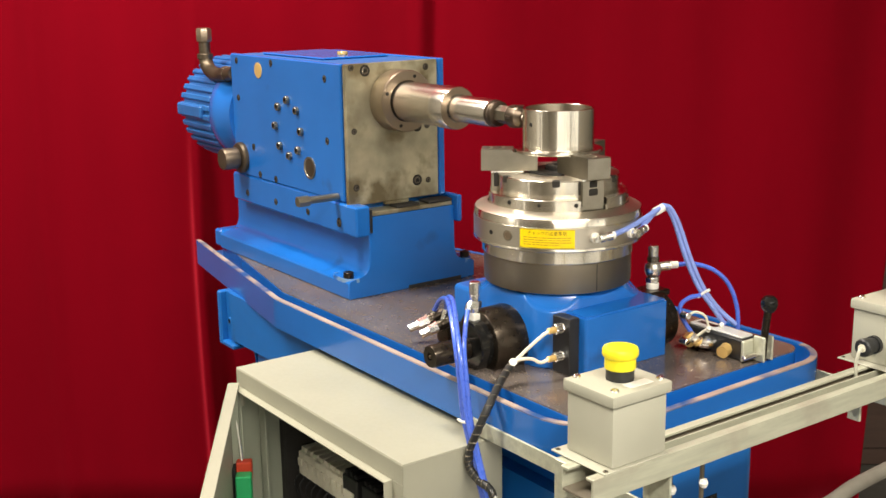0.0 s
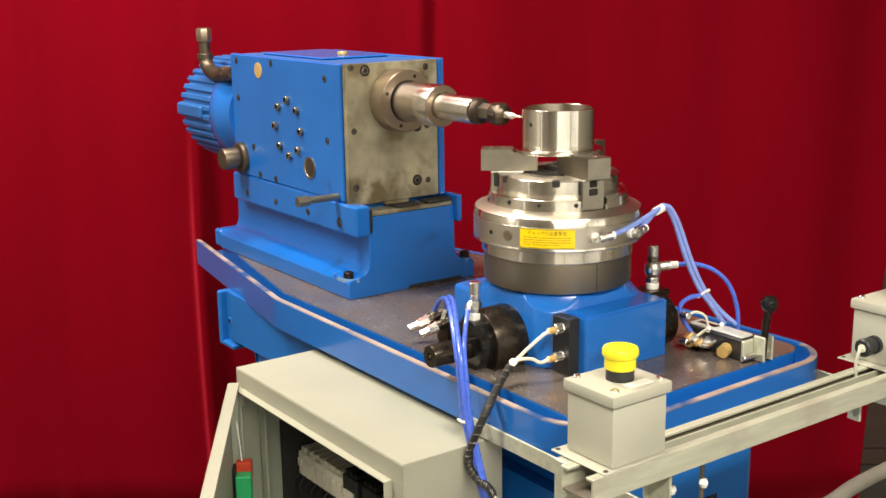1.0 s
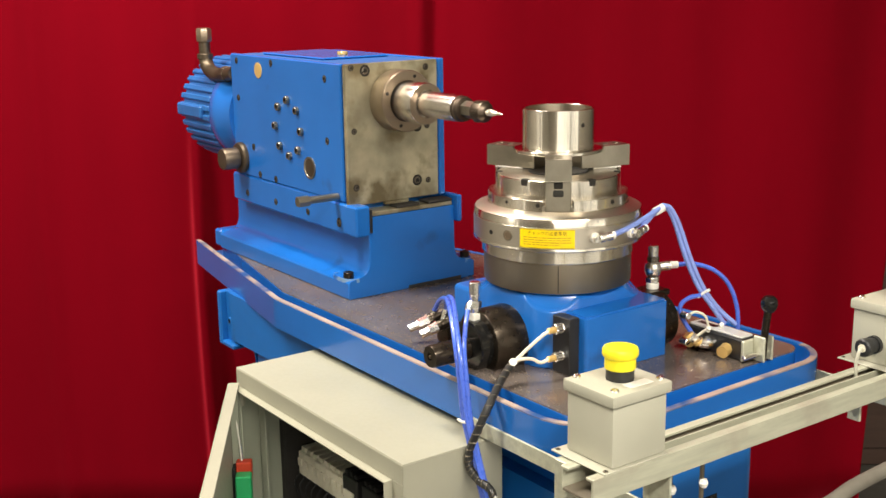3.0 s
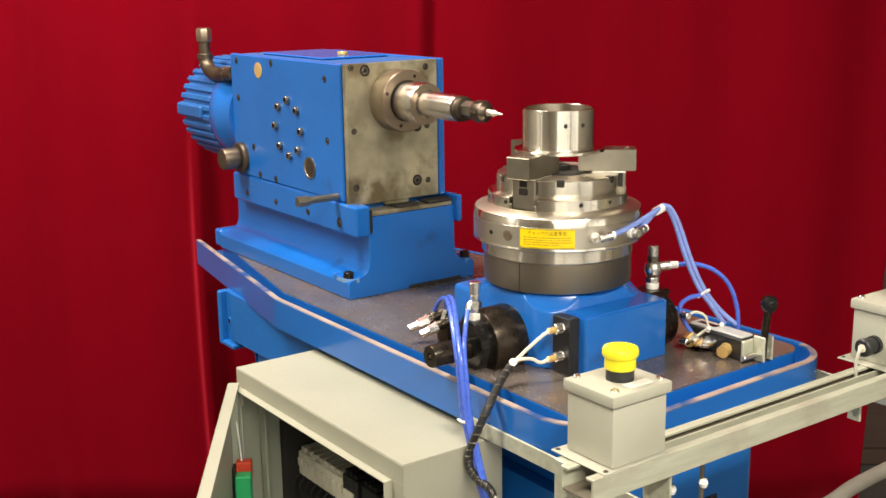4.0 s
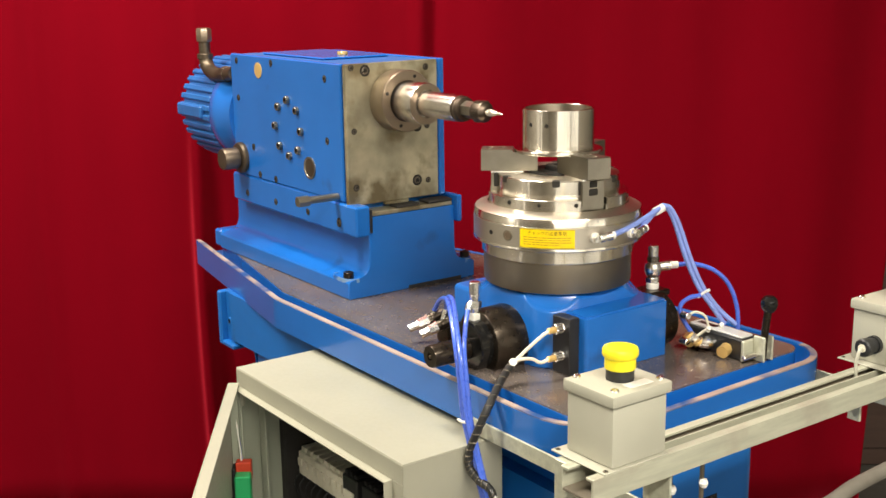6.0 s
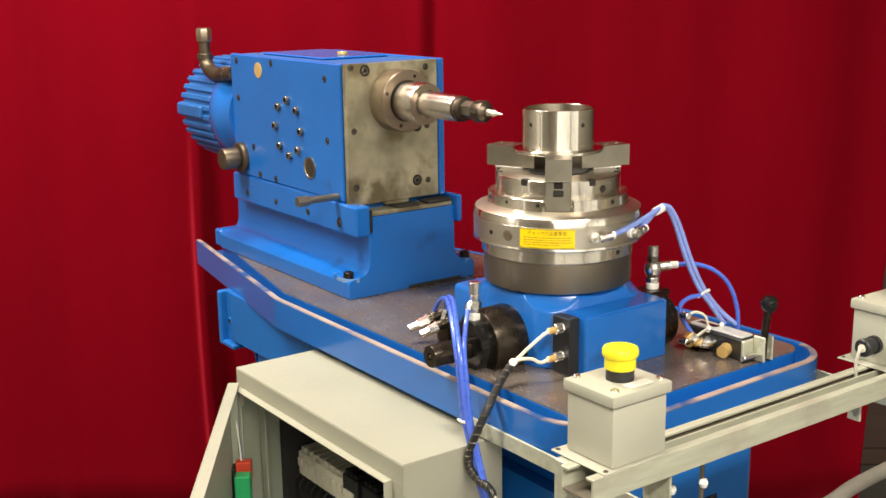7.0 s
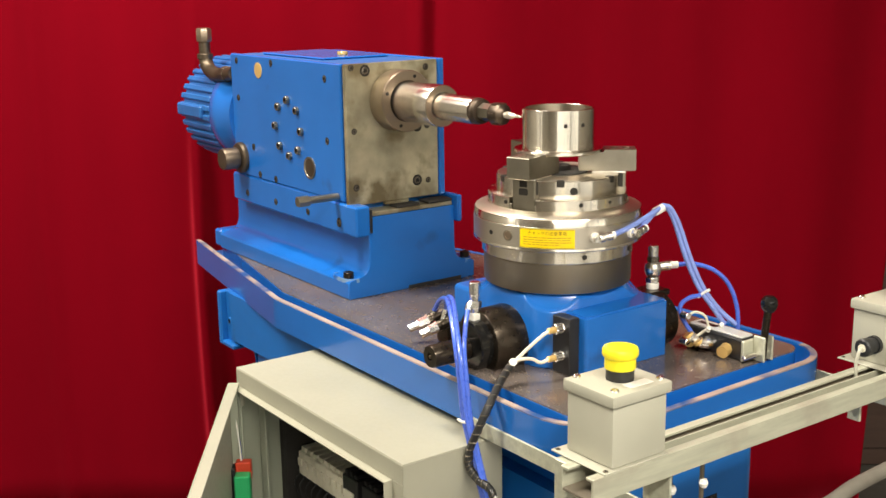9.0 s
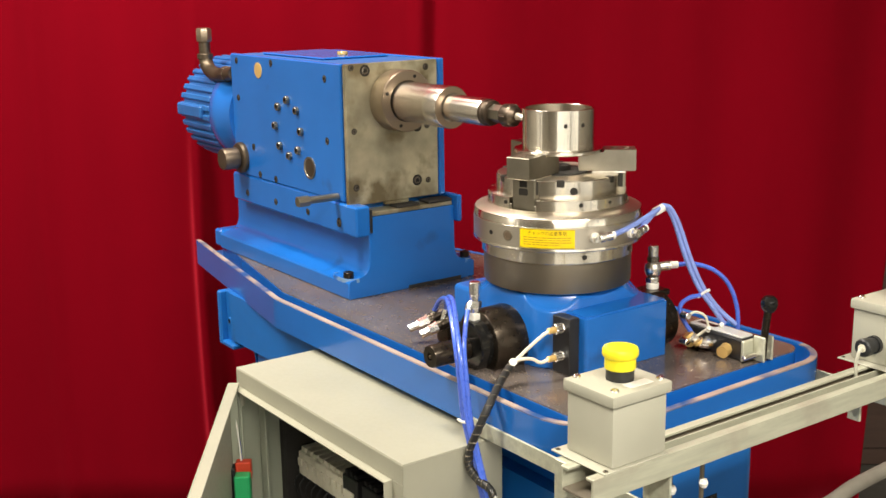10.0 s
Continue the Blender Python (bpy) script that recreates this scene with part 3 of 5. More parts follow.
def drill_bit():
    """Stepped centre drill: two flutes wound round the axis, with a thin pointed end."""
    bm = bmesh.new()
    n, seg = 30, 12
    rings = []
    for i in range(n + 1):
        x = -0.165 + 0.040 * i / n
        tip = max(0.0, (i - n * 0.80) / (n * 0.20))
        ring = []
        for k in range(seg):
            a = 2 * math.pi * k / seg
            stub = 0.0058 if i < n * 0.42 else 0.0058 - 0.0034 * min(1.0, (i - n * 0.42) / (n * 0.22))
            r = stub * (0.80 + 0.20 * abs(math.cos(a))) * (1 - 0.93 * tip)
            b = a + i * 0.22
            ring.append(bm.verts.new((x, AX[0] + r * math.cos(b), AX[1] + r * math.sin(b))))
        rings.append(ring)
    for a, b in zip(rings, rings[1:]):
        for k in range(seg):
            bm.faces.new((a[k], a[(k + 1) % seg], b[(k + 1) % seg], b[k]))
    bm.faces.new(rings[0]), bm.faces.new(rings[-1])
    return bm


spin_part("drill_bit", drill_bit(), BIT, "pale stepped centre drill")

# motor behind the housing
MC = (-0.012, 1.148)
bm = lathe([(0, -1.105), (0.080, -1.105), (0.096, -1.098), (0.1055, -1.09), (0.1055, -0.955), (0, -0.955)], "x", (0, *MC), 40)
motor = part("motor", bm, MOTOR_BLUE, head, "blue finned electric motor")
for k in range(34):
    a = 2 * math.pi * (k + 0.5) / 34
    bm = box(-1.100, -0.957, 0.095, 0.1105, -0.0062, 0.0062, 0.0022)
    bmesh.ops.transform(bm, matrix=Matrix.Translation((0, *MC)) @ Matrix.Rotation(a, 4, "X"), verts=bm.verts)
    part("fin", bm, MOTOR_BLUE, motor)
bm = lathe([(0, -0.957), (0.107, -0.957), (0.111, -0.950), (0.111, -0.918), (0.104, -0.905), (0.104, -0.869), (0, -0.869)], "x", (0, *MC), 44)
part("end_bell", bm, BLUE, motor)
part("terminal_box", box(-0.985, -0.872, -0.050, 0.020, 1.240, 1.263, 0.004, seg=2), MOTOR_BLUE, motor, "blue motor terminal box")
part("motor_pad", box(-1.103, -0.985, MC[0] - 0.1165, MC[0] - 0.098, MC[1] - 0.012, MC[1] + 0.014, 0.003), MOTOR_BLUE, motor)

# oil filler elbow
bm = tube([(-0.8705, -0.098, 1.236), (-0.911, -0.098, 1.232), (-0.949, -0.098, 1.228), (-0.982, -0.098, 1.233), (-1.002, -0.098, 1.247), (-1.008, -0.098, 1.266)], 0.0145, 16)
elbow = part("filler_elbow", bm, PIPE, head, "brown oily pipe elbow with a filler cap")
part("collar", rod(0.0165, -0.919, -0.901, "x", (0, -0.098, 1.232), 8), PIPE, elbow)
part("riser", rod(0.0118, 1.260, 1.307, "z", (-1.008, -0.098, 0), 16), PIPE, elbow)
part("riser_collar", rod(0.0165, 1.258, 1.269, "z", (-1.008, -0.098, 0), 16), PIPE, elbow)
bm = lathe([(0, 1.2938), (0.0155, 1.2938), (0.0168, 1.2958), (0.0168, 1.3178), (0.0150, 1.3218), (0, 1.3218)], "z", (-1.008, -0.098, 0), 8)
part("filler_cap", bm, NOSE, elbow)


# ---- rotary base ----
rot = thing("rotary_base", (0, 0, 0.87), "blue cast indexing base under the chuck, with black cylinder", "indexing base")
ob_ = rounded([(0.100, -0.101), (0.100, 0.098), (-0.132, 0.098), (-0.132, -0.102)], [0.048, 0.03, 0.02, 0.012], 8)


def casting(outline, z0, z1, rise, r0, reach):
    """Block whose top sweeps up in a fillet to a round seat of radius r0, with softened upper edges."""
    n = 216
    bm = bmesh.new()
    pts = [Vector(p) for p in outline]

    def border(a):
        d = Vector((math.cos(a), math.sin(a)))
        best = 0.0
        for p, q in zip(pts, pts[1:] + pts[:1]):
            e = q - p
            den = d.x * e.y - d.y * e.x
            if abs(den) > 1e-9:
                k = (p.x * e.y - p.y * e.x) / den
                m = (p.x * d.y - p.y * d.x) / den
                if k > 0 and -1e-6 <= m <= 1.000001:
                    best = max(best, k)
        return best

    def height(r):
        return z1 + rise * max(0.0, 1 - max(0.0, r - r0) / reach) ** 2.4

    rings = [[] for k in range(14)]
    for i in range(n):
        a = 2 * math.pi * i / n
        c, s_, far = math.cos(a), math.sin(a), border(a)
        start = min(r0, far - 0.007)
        for k in range(11):
            r = start + (far - 0.007 - start) * k / 10
            rings[k].append(bm.verts.new((r * c, r * s_, height(r))))
        edge = height(far - 0.007)
        for k, (r, z) in enumerate(((far - 0.0021, edge - 0.0021), (far, edge - 0.007), (far, z0))):
            rings[11 + k].append(bm.verts.new((r * c, r * s_, z)))
    for p, q in zip(rings, rings[1:]):
        for i in range(n):
            j = (i + 1) % n
            bm.faces.new((p[i], p[j], q[j], q[i]))
    bm.faces.new(rings[0])
    bm.faces.new(rings[-1])
    return bm


part("body", casting(ob_, 0.8705, 0.955, 0.0185, 0.1035, 0.024), BLUE, rot, sharp=75)
bl = rounded([(0.142, -0.070), (0.142, 0.092), (0.06, 0.092), (0.06, -0.070)], [0.006, 0.006, 0.002, 0.002], 3)
part("end_block", prism(bl, 0.8707, 0.9556, bevel=0.003), BLUE, rot)
part("sensor_plate", box(0.0925, 0.1285, -0.089, -0.0705, 0.8709, 0.9535, 0.001), RUBBER, rot, "black plate with two cable plugs")
for z in (0.940, 0.899):
    bm = rod(0.0075, -0.089, -0.094, "y", (0.116, 0, z), 6)
    rod(0.0065, -0.094, -0.106, "y", (0.116, 0, z), 12, bm)
    p = part("cable_plug", bm, CHROME, rot, "nickel cable plug with knurled ring")
    bm = bmesh.new()
    for k in range(10):
        a = 2 * math.pi * k / 10
        rod(0.0011, -0.095, -0.105, "y", (0.116 + 0.0066 * math.cos(a), 0, z + 0.0066 * math.sin(a)), 6, bm, 0.0002)
    part("knurl", bm, CHROME, p)
    part("cable_boot", rod(0.0045, -0.106, -0.118, "y", (0.116, 0, z - 0.0005), 10), BRASS, p)
# clamp cylinder on the front side
bm = lathe([(0, -0.095), (0.049, -0.095), (0.0495, -0.098), (0.0495, -0.1535), (0.048, -0.156), (0.030, -0.156), (0, -0.156)], "y", (0.006, 0, 0.902), 44)
cylp = part("clamp_cylinder", bm, BLACK, rot, "black clamp cylinder")
part("front_cover", lathe([(0.0375, -0.1559), (0.0370, -0.174), (0.035, -0.176), (0.018, -0.177), (0, -0.177)], "y", (0.006, 0, 0.902), 44), BLACKGLOSS, cylp, "glossy black front cover")
part("joint_ring", lathe([(0.0490, -0.0945), (0.0512, -0.0950), (0.0512, -0.1010), (0.0490, -0.1015)], "y", (0.006, 0, 0.902), 44), BLUE, cylp, "blue painted joint ring")
bm = lathe([(0, -0.171), (0.0165, -0.171), (0.0165, -0.238), (0.0155, -0.240), (0.006, -0.240), (0.0055, -0.237), (0, -0.237)], "y", (0.004, 0, 0.898), 28)
part("adjuster", bm, BLACK, cylp)
part("adjuster_screw", rod(0.003, -0.237, -0.2402, "y", (0.004, 0, 0.898), 10), PIPE, cylp)
bm = lathe([(0, 0.098), (0.042, 0.098), (0.042, 0.135), (0.038, 0.138), (0, 0.138)], "y", (0.082, 0, 0.905), 36)
rear = part("rear_cylinder", bm, BLACK, rot, "black rear release cylinder")
for z in (0.926, 0.886):
    part("rear_plug", rod(0.0055, 0.142, 0.156, "x", (0, 0.122, z), 10), CHROME, rear)


def elbow_fitting(parent, x, y, z, side, top=True):
    """Push-in tube elbow: threaded foot, hexagon, body and side spigot along side."""
    bm = rod(0.007, z, z + 0.012, "z", (x, y, 0), 12)
    f = part("elbow_fitting", bm, WHITE, parent, "nickel push-in tube elbow")
    bm = rod(0.0085, z + 0.012, z + 0.019, "z", (x, y, 0), 6)
    rod(0.0065, z + 0.019, z + 0.038, "z", (x, y, 0), 14, bm)
    part("fitting_body", bm, CHROME, f)
    bm = rod(0.0052, z + 0.038, z + 0.056, "z", (x, y, 0), 12)
    part("needle_cap", bm, CHROME, f)
    d = Vector(side).normalized()
    c = Vector((x, y, z + 0.029))
    bm = tube([c, c + d * 0.012, c + d * 0.024], 0.0058, 12)
    part("spigot", bm, CHROME, f)
    return c + d * 0.024


# throttle valve beside the clamp cylinder and its partner behind the chuck
vf = thing("flow_valve", (0.002, -0.158, 0.932), "nickel flow valve with blue tube on the base's side", "flow valve", "flow valves")
part("stem_block", box(-0.0075, 0.0115, -0.1685, -0.1520, 0.932, 0.9490, 0.002), WHITE, vf)
bm = rod(0.0085, 0.9475, 0.956, "z", (0.002, -0.158, 0), 12)
rod(0.0098, 0.956, 0.965, "z", (0.002, -0.158, 0), 6, bm)
rod(0.0078, 0.965, 0.975, "z", (0.002, -0.158, 0), 14, bm)
part("valve_body", bm, CHROME, vf)
part("needle_cap", rod(0.0083, 0.975, 0.994, "z", (0.002, -0.158, 0), 14), CHROME, vf)
bm = tube([(0.002, -0.158, 0.963), (0.001, -0.166, 0.961), (0.002, -0.171, 0.953)], 0.0055, 12)
part("spigot", bm, CHROME, vf)

vr = thing("flow_valve", (0.070, 0.133, 0.950), "nickel flow valve with side tube behind the chuck", "flow valve", "flow valves")
part("bracket", box(0.050, 0.090, 0.0985, 0.152, 0.9395, 0.9492, 0.002), BLACK, vr)
bm = lathe([(0, 0.9492), (0.0095, 0.9492), (0.0098, 0.951), (0.0098, 0.957), (0.0088, 0.9585)], "z", (0.070, 0.133, 0), 14)
part("stem_block", bm, WHITE, vr)
part("stem_hexagon", rod(0.0108, 0.9585, 0.967, "z", (0.070, 0.133, 0), 6), CHROME, vr)
bm = lathe([(0, 0.967), (0.0085, 0.967), (0.0105, 0.970), (0.0128, 0.976), (0.0130, 0.983), (0.0118, 0.989), (0.0090, 0.9915), (0, 0.9915)], "z", (0.070, 0.133, 0), 20)
part("valve_body", bm, CHROME, vr)
part("lock_nut", rod(0.0095, 0.9915, 0.999, "z", (0.070, 0.133, 0), 6), SOCKET, vr)
part("needle_cap", rod(0.0080, 0.999, 1.017, "z", (0.070, 0.133, 0), 14), CHROME, vr)
bm = tube([(0.070, 0.133, 0.982), (0.077, 0.145, 0.984), (0.084, 0.156, 0.985)], 0.0075, 12)
part("spigot", bm, CHROME, vr)
part("release_collar", tube([(0.084, 0.156, 0.985), (0.087, 0.161, 0.985), (0.090, 0.166, 0.985)], 0.0055, 12), WHITE, vr)

# pair of throttle valves lying over the trough
tv = thing("throttle_valves", (-0.125, -0.13, 0.87), "pair of nickel throttle valves with blue tubes", "throttle valve")
part("mount_block", box(-0.122, -0.092, -0.140, -0.1025, 0.8705, 0.899, 0.006, seg=2), BLACK, tv)
for a, b, c in ((Vector((-0.117, -0.128, 0.914)), Vector((-0.139, -0.1785, 0.893)), Vector((-0.127, -0.140, 0.917))), (Vector((-0.092, -0.132, 0.909)), Vector((-0.110, -0.177, 0.890)), Vector((-0.101, -0.135, 0.922)))):
    d = b - a
    part("valve_body", tube([a, a + d * 0.25, a + d * 0.5], 0.0085, 12), BLACK, tv)
    part("hexagon_nut", tube([a + d * 0.5, a + d * 0.6, a + d * 0.72], 0.0082, 6), CHROME, tv)
    part("needle_cap", tube([a + d * 0.72, a + d * 0.85, b], 0.0066, 12), CHROME, tv)
    e = d.normalized()
    part("cap_bore", tube([b - e * 0.001, b, b + e * 0.0006], 0.0040, 12), HOLE, tv)
    part("lock_nut", tube([a + d * 0.44, a + d * 0.47, a + d * 0.50], 0.0098, 6), CHROME, tv)
    part("spigot", tube([a + d * 0.3, (a + d * 0.3 + c) / 2, c + Vector((0.002, -0.001, 0.003))], 0.0055, 12), CHROME, tv)

# ---- chuck ----
chuck = thing("chuck", (0, 0, 0.977), "large three-jaw power chuck of turned steel with yellow warning label", "chuck")
bm = lathe([(0, 0.9765), (0.1085, 0.9765), (0.1095, 0.978), (0.1095, 1.0205), (0.1125, 1.0213), (0.1132, 1.0222), (0.1132, 1.0392), (0.1118, 1.0405), (0.104, 1.0405), (0.104, 1.0912), (0.0900, 1.0914),
            (0.0910, 1.0960), (0.0910, 1.1350), (0.0897, 1.1364)], "z", (0, 0, 0), 96)
lathe([(0.0897, 1.1364), (0.0890, 1.1366), (0.030, 1.1368), (0.0285, 1.1330), (0, 1.1330)], "z", (0, 0, 0), 96, bm, 1)
core = part("chuck_body", bm, [STEEL, BLASTED], chuck, "turning chuck body in bright stepped steel")
bm = lathe([(0.1094, 0.9772), (0.1102, 0.9785), (0.1102, 1.0192), (0.1094, 1.0204)], "z", (0, 0, 0), 96)
part("index_ring", bm, DARKSTEEL, core, "dull brownish lower index ring")
bm = lathe([(0.1045, 1.0410), (0.1240, 1.0410), (0.1255, 1.0425), (0.1255, 1.0445), (0.1250, 1.0455), (0.1250, 1.0766), (0.1244, 1.0770), (0.1248, 1.0775), (0.1236, 1.0868), (0.1230, 1.0878)], "z", (0, 0, 0), 96)
lathe([(0.1230, 1.0878), (0.1222, 1.0884), (0.1060, 1.0952), (0.1048, 1.0952), (0.1045, 1.0940)], "z", (0, 0, 0), 96, bm, 1)
outer_ring = part("outer_ring", bm, [STEEL, CONE], chuck, "standing outer ring in bright turned steel")


part("label_band", lathe([(0.1249, 1.0458), (0.12525, 1.0462), (0.12525, 1.0759), (0.1249, 1.0763)], "z", (0, 0, 0), 96), BLASTED, outer_ring, "dull ground band round the ring")


def azimuth(deg, r, z):
    return Vector((r * math.cos(radians(deg)), r * math.sin(radians(deg)), z))


def radial(bm, deg):
    bmesh.ops.transform(bm, matrix=Matrix.Rotation(radians(deg), 4, "Z"), verts=bm.verts)
    return bm


def guide_arc(r0, r1, a0, a1, z0, z1, n=26, c=0.0009):
    """A solid arc of rectangular section with chamfered corners, between two slots."""
    bm = bmesh.new()
    sect = [(r0, z0), (r1 - c, z0), (r1, z0 + c), (r1, z1 - c), (r1 - c, z1), (r0, z1)]
    rows = [[bm.verts.new((r * math.cos(radians(a0 + (a1 - a0) * i / n)), r * math.sin(radians(a0 + (a1 - a0) * i / n)), z)) for r, z in sect] for i in range(n + 1)]
    for p, q in zip(rows, rows[1:]):
        for k in range(6):
            bm.faces.new((p[k], p[(k + 1) % 6], q[(k + 1) % 6], q[k]))
    bm.faces.new(rows[0])
    bm.faces.new(rows[-1])
    return bm


JAW0 = -11.0
for k in range(3):
    a = JAW0 + 120 * k
    bm = prism([(0.030, 1.1402), (0.1122, 1.1402), (0.1130, 1.1410), (0.1130, 1.1704), (0.1122, 1.1712), (0.0668, 1.1712), (0.0662, 1.1672), (0.030, 1.1672)], -0.0185, 0.0185)
    for v in bm.verts:
        v.co = Vector((v.co.x, v.co.z, v.co.y))
    jaw = part("jaw", radial(bm, a), JAWSTEEL, core, "milled steel top jaw")
    PLACE[jaw] = PLACE[core].copy()
bm = None
for k in range(3):
    a = JAW0 + 120 * k
    part("guide_arc", guide_arc(0.086, 0.1038, a + 12.2, a + 107.8, 1.0916, 1.1110), STEEL, core)
    bm = box(0.040, 0.0985, -0.0182, 0.0182, 1.0918, 1.1371, 0.001)
    part("master_jaw", radial(bm, a), JAWSTEEL, core, "master jaw in its slot")
    bm = box(0.040, 0.0990, -0.0102, 0.0102, 1.1130, 1.1285, 0.0045, seg=2)
    box(0.040, 0.0991, -0.0068, 0.0068, 1.1270, 1.1366, 0.001, bm)
    part("tee_slot", radial(bm, a), HOLE, core, "dark tee-shaped slot")
    # solid dark box paints the shade between the slot's side walls
    bm = box(0.0860, 0.0945, -0.0185, 0.0185, 1.1165, 1.1364, 0.0005)
    part("groove_shade", radial(bm, a), HOLE, core, "dark box painted for the shaded groove across the master jaw")
    for y0 in (-0.0225, 0.0182):
        bm = box(0.088, 0.1020, y0, y0 + 0.0043, 1.0918, 1.1020, 0.0006)
        part("slot_shoulder", radial(bm, a), JAWSTEEL, core)
    for s in (-32, 32):
        bm = box(0.082, 0.0914, -0.0055, 0.0055, 1.1280, 1.1374, 0.0006)
        part("key_slot", radial(bm, a + s), HOLE, core, "dark key slot")
    for s, r, z, rr in ((48, 0.1038, 1.104, 0.0028), (-16, 0.1038, 1.104, 0.0026), (75, 0.1038, 1.104, 0.002)):
        bm = lathe([(rr * 1.2, -0.001), (rr * 1.2, 0.0006), (rr, 0.0008), (rr, 0.0003), (0, 0.0003)], "x", (r, 0, z), 14)
        part("set_screw_hole", radial(bm, a + s), HOLE, core)
    part("key_plate", radial(box(0.050, 0.0985, -0.0187, 0.0187, 1.1370, 1.1401, 0.0004), a), CHROME, core, "bright ground strip under the jaw")
    for rr in (0.082, 0.100):
        bm = lathe([(0.0062, -0.001), (0.0062, 0.0004), (0.0048, 0.0005), (0.0045, 0.0002), (0, 0.0002)], "z", (rr, 0, 1.1712), 14)
        part("jaw_bolt", radial(bm, a), DARKSTEEL, core)
bm = lathe([(0.0056, -0.001), (0.0056, 0.0006), (0.0047, 0.0008), (0.0047, 0.0003), (0, 0.0003)], "x", (0.0910, 0, 1.122), 18)
part("set_screw_hole", radial(bm, 153), HOLE, core)
bm = box(0.1094, 0.1106, -0.0006, 0.0006, 0.979, 1.0188, 0.0002)
part("joint_line", radial(bm, -10.5), HOLE, core)
for deg in (158.5, 204, 250):
    bm = lathe([(0.0035, -0.001), (0.0035, 0.0004), (0, 0.0003)], "x", (0.1132, 0, 1.0310), 12)
    part("index_hole", radial(bm, deg), HOLE, core)

# standing ring details
for deg, r, z in ((-75.5, 0.0055, 1.0615), (-90.5, 0.003, 1.0615), (20, 0.003, 1.064)):
    bm = lathe([(r * 1.15, -0.001), (r * 1.15, 0.0008), (r * 0.9, 0.001), (r * 0.85, 0.0003), (r * 0.4, 0.0003), (0, 0.0006)], "x", (0.1252, 0, z), 16)
    part("grub_screw", radial(bm, deg), HOLE if r < 0.005 else NOSE, outer_ring)
    if r > 0.005:
        part("screw_seat", radial(lathe([(r * 1.45, -0.001), (r * 1.45, 0.0005), (r * 1.15, 0.0007), (r * 1.15, 0.0002)], "x", (0.1252, 0, z), 18), deg), JAWSTEEL, outer_ring, "bright screw seat")


def curved_panel(r, a0, a1, z0, z1, thick, n=24):
    bm = bmesh.new()
    v = [[[bm.verts.new(azimuth(a0 + (a1 - a0) * i / n, rr, z)) for i in range(n + 1)] for z in (z0, z1)] for rr in (r, r + thick)]
    for i in range(n):
        bm.faces.new((v[1][0][i], v[1][0][i + 1], v[1][1][i + 1], v[1][1][i]))
        bm.faces.new((v[0][0][i], v[0][1][i], v[0][1][i + 1], v[0][0][i + 1]))
        for k in (0, 1):
            bm.faces.new((v[0][k][i], v[0][k][i + 1], v[1][k][i + 1], v[1][k][i]))
    for i in (0, n):
        bm.faces.new((v[0][0][i], v[1][0][i], v[1][1][i], v[0][1][i]))
    return bm


LA0, LA1, LZ0, LZ1 = -66.0, -30.2, 1.0474, 1.0748
warn = part("warning_label", curved_panel(0.1254, LA0, LA1, LZ0, LZ1, 0.0003), LABEL, chuck, "yellow warning label with black print")
bm = bmesh.new()
for z0, z1 in ((LZ0 + 0.0007, LZ0 + 0.0011), (LZ1 - 0.0011, LZ1 - 0.0007)):
    merged(curved_panel(0.1257, LA0 + 0.4, LA1 - 0.4, z0, z1, 0.0002), bm)
part("label_border", bm, INK, warn)
rng = random.Random(5)
bm = bmesh.new()
for row in range(4):
    z = LZ1 - 0.0120 - 0.0034 * row
    a = LA0 + 2.5
    end = LA1 - (2.5 if row < 3 else 9)
    while a < end:
        w = rng.uniform(1.0, 3.2)
        merged(curved_panel(0.1257, a, min(a + w, end), z - 0.0006, z + 0.0006, 0.0002, 3), bm)
        a += w + rng.uniform(0.4, 0.9)
part("small_print", bm, PRINT, warn)


def bent_text(text, size, r, mid, z):
    """Built-in lettering laid round a cylinder of radius r."""
    cu = bpy.data.curves.new("lettering", "FONT")
    cu.body, cu.size, cu.align_x, cu.extrude = text, size, "CENTER", 0.0
    tmp = bpy.data.objects.new("lettering", cu)
    scene.collection.objects.link(tmp)
    dg = bpy.context.evaluated_depsgraph_get()
    me = bpy.data.meshes.new_from_object(tmp.evaluated_get(dg))
    bpy.data.objects.remove(tmp)
    bm = bmesh.new()
    bm.from_mesh(me)
    for v in bm.verts:
        v.co = azimuth(mid + math.degrees(v.co.x / r), r, z + v.co.y)
    return bm


part("label_title", bent_text("チャックの注意事項", 0.0062, 0.12585, (LA0 + LA1) / 2, LZ1 - 0.0078), INK, warn)

# two swivel fittings on the standing ring
for deg, zz in ((-17.0, 1.062), (14.0, 1.060)):
    c, d = azimuth(deg, 0.124, zz), azimuth(deg, 1, 0)
    t = Vector((-d.y, d.x, 0))
    f = part("ring_fitting", tube([c, c + d * 0.003, c + d * 0.006], 0.0072, 14), WHITE, chuck, "white and nickel push-in fitting")
    part("banjo", tube([c + d * 0.006, c + d * 0.010, c + d * 0.015], 0.0062, 6), CHROME, f)
    q, way = c + d * 0.012, (t + Vector((0, 0, 0.14))).normalized()
    for s0, s1, rr, m in ((0.002, 0.009, 0.0066, CHROME), (0.009, 0.013, 0.0050, CHROME), (0.013, 0.021, 0.0062, CHROME), (0.021, 0.026, 0.0052, WHITE)):
        part("swivel", tube([q + way * s0, q + way * (s0 + s1) / 2, q + way * s1], rr, 12), m, f)

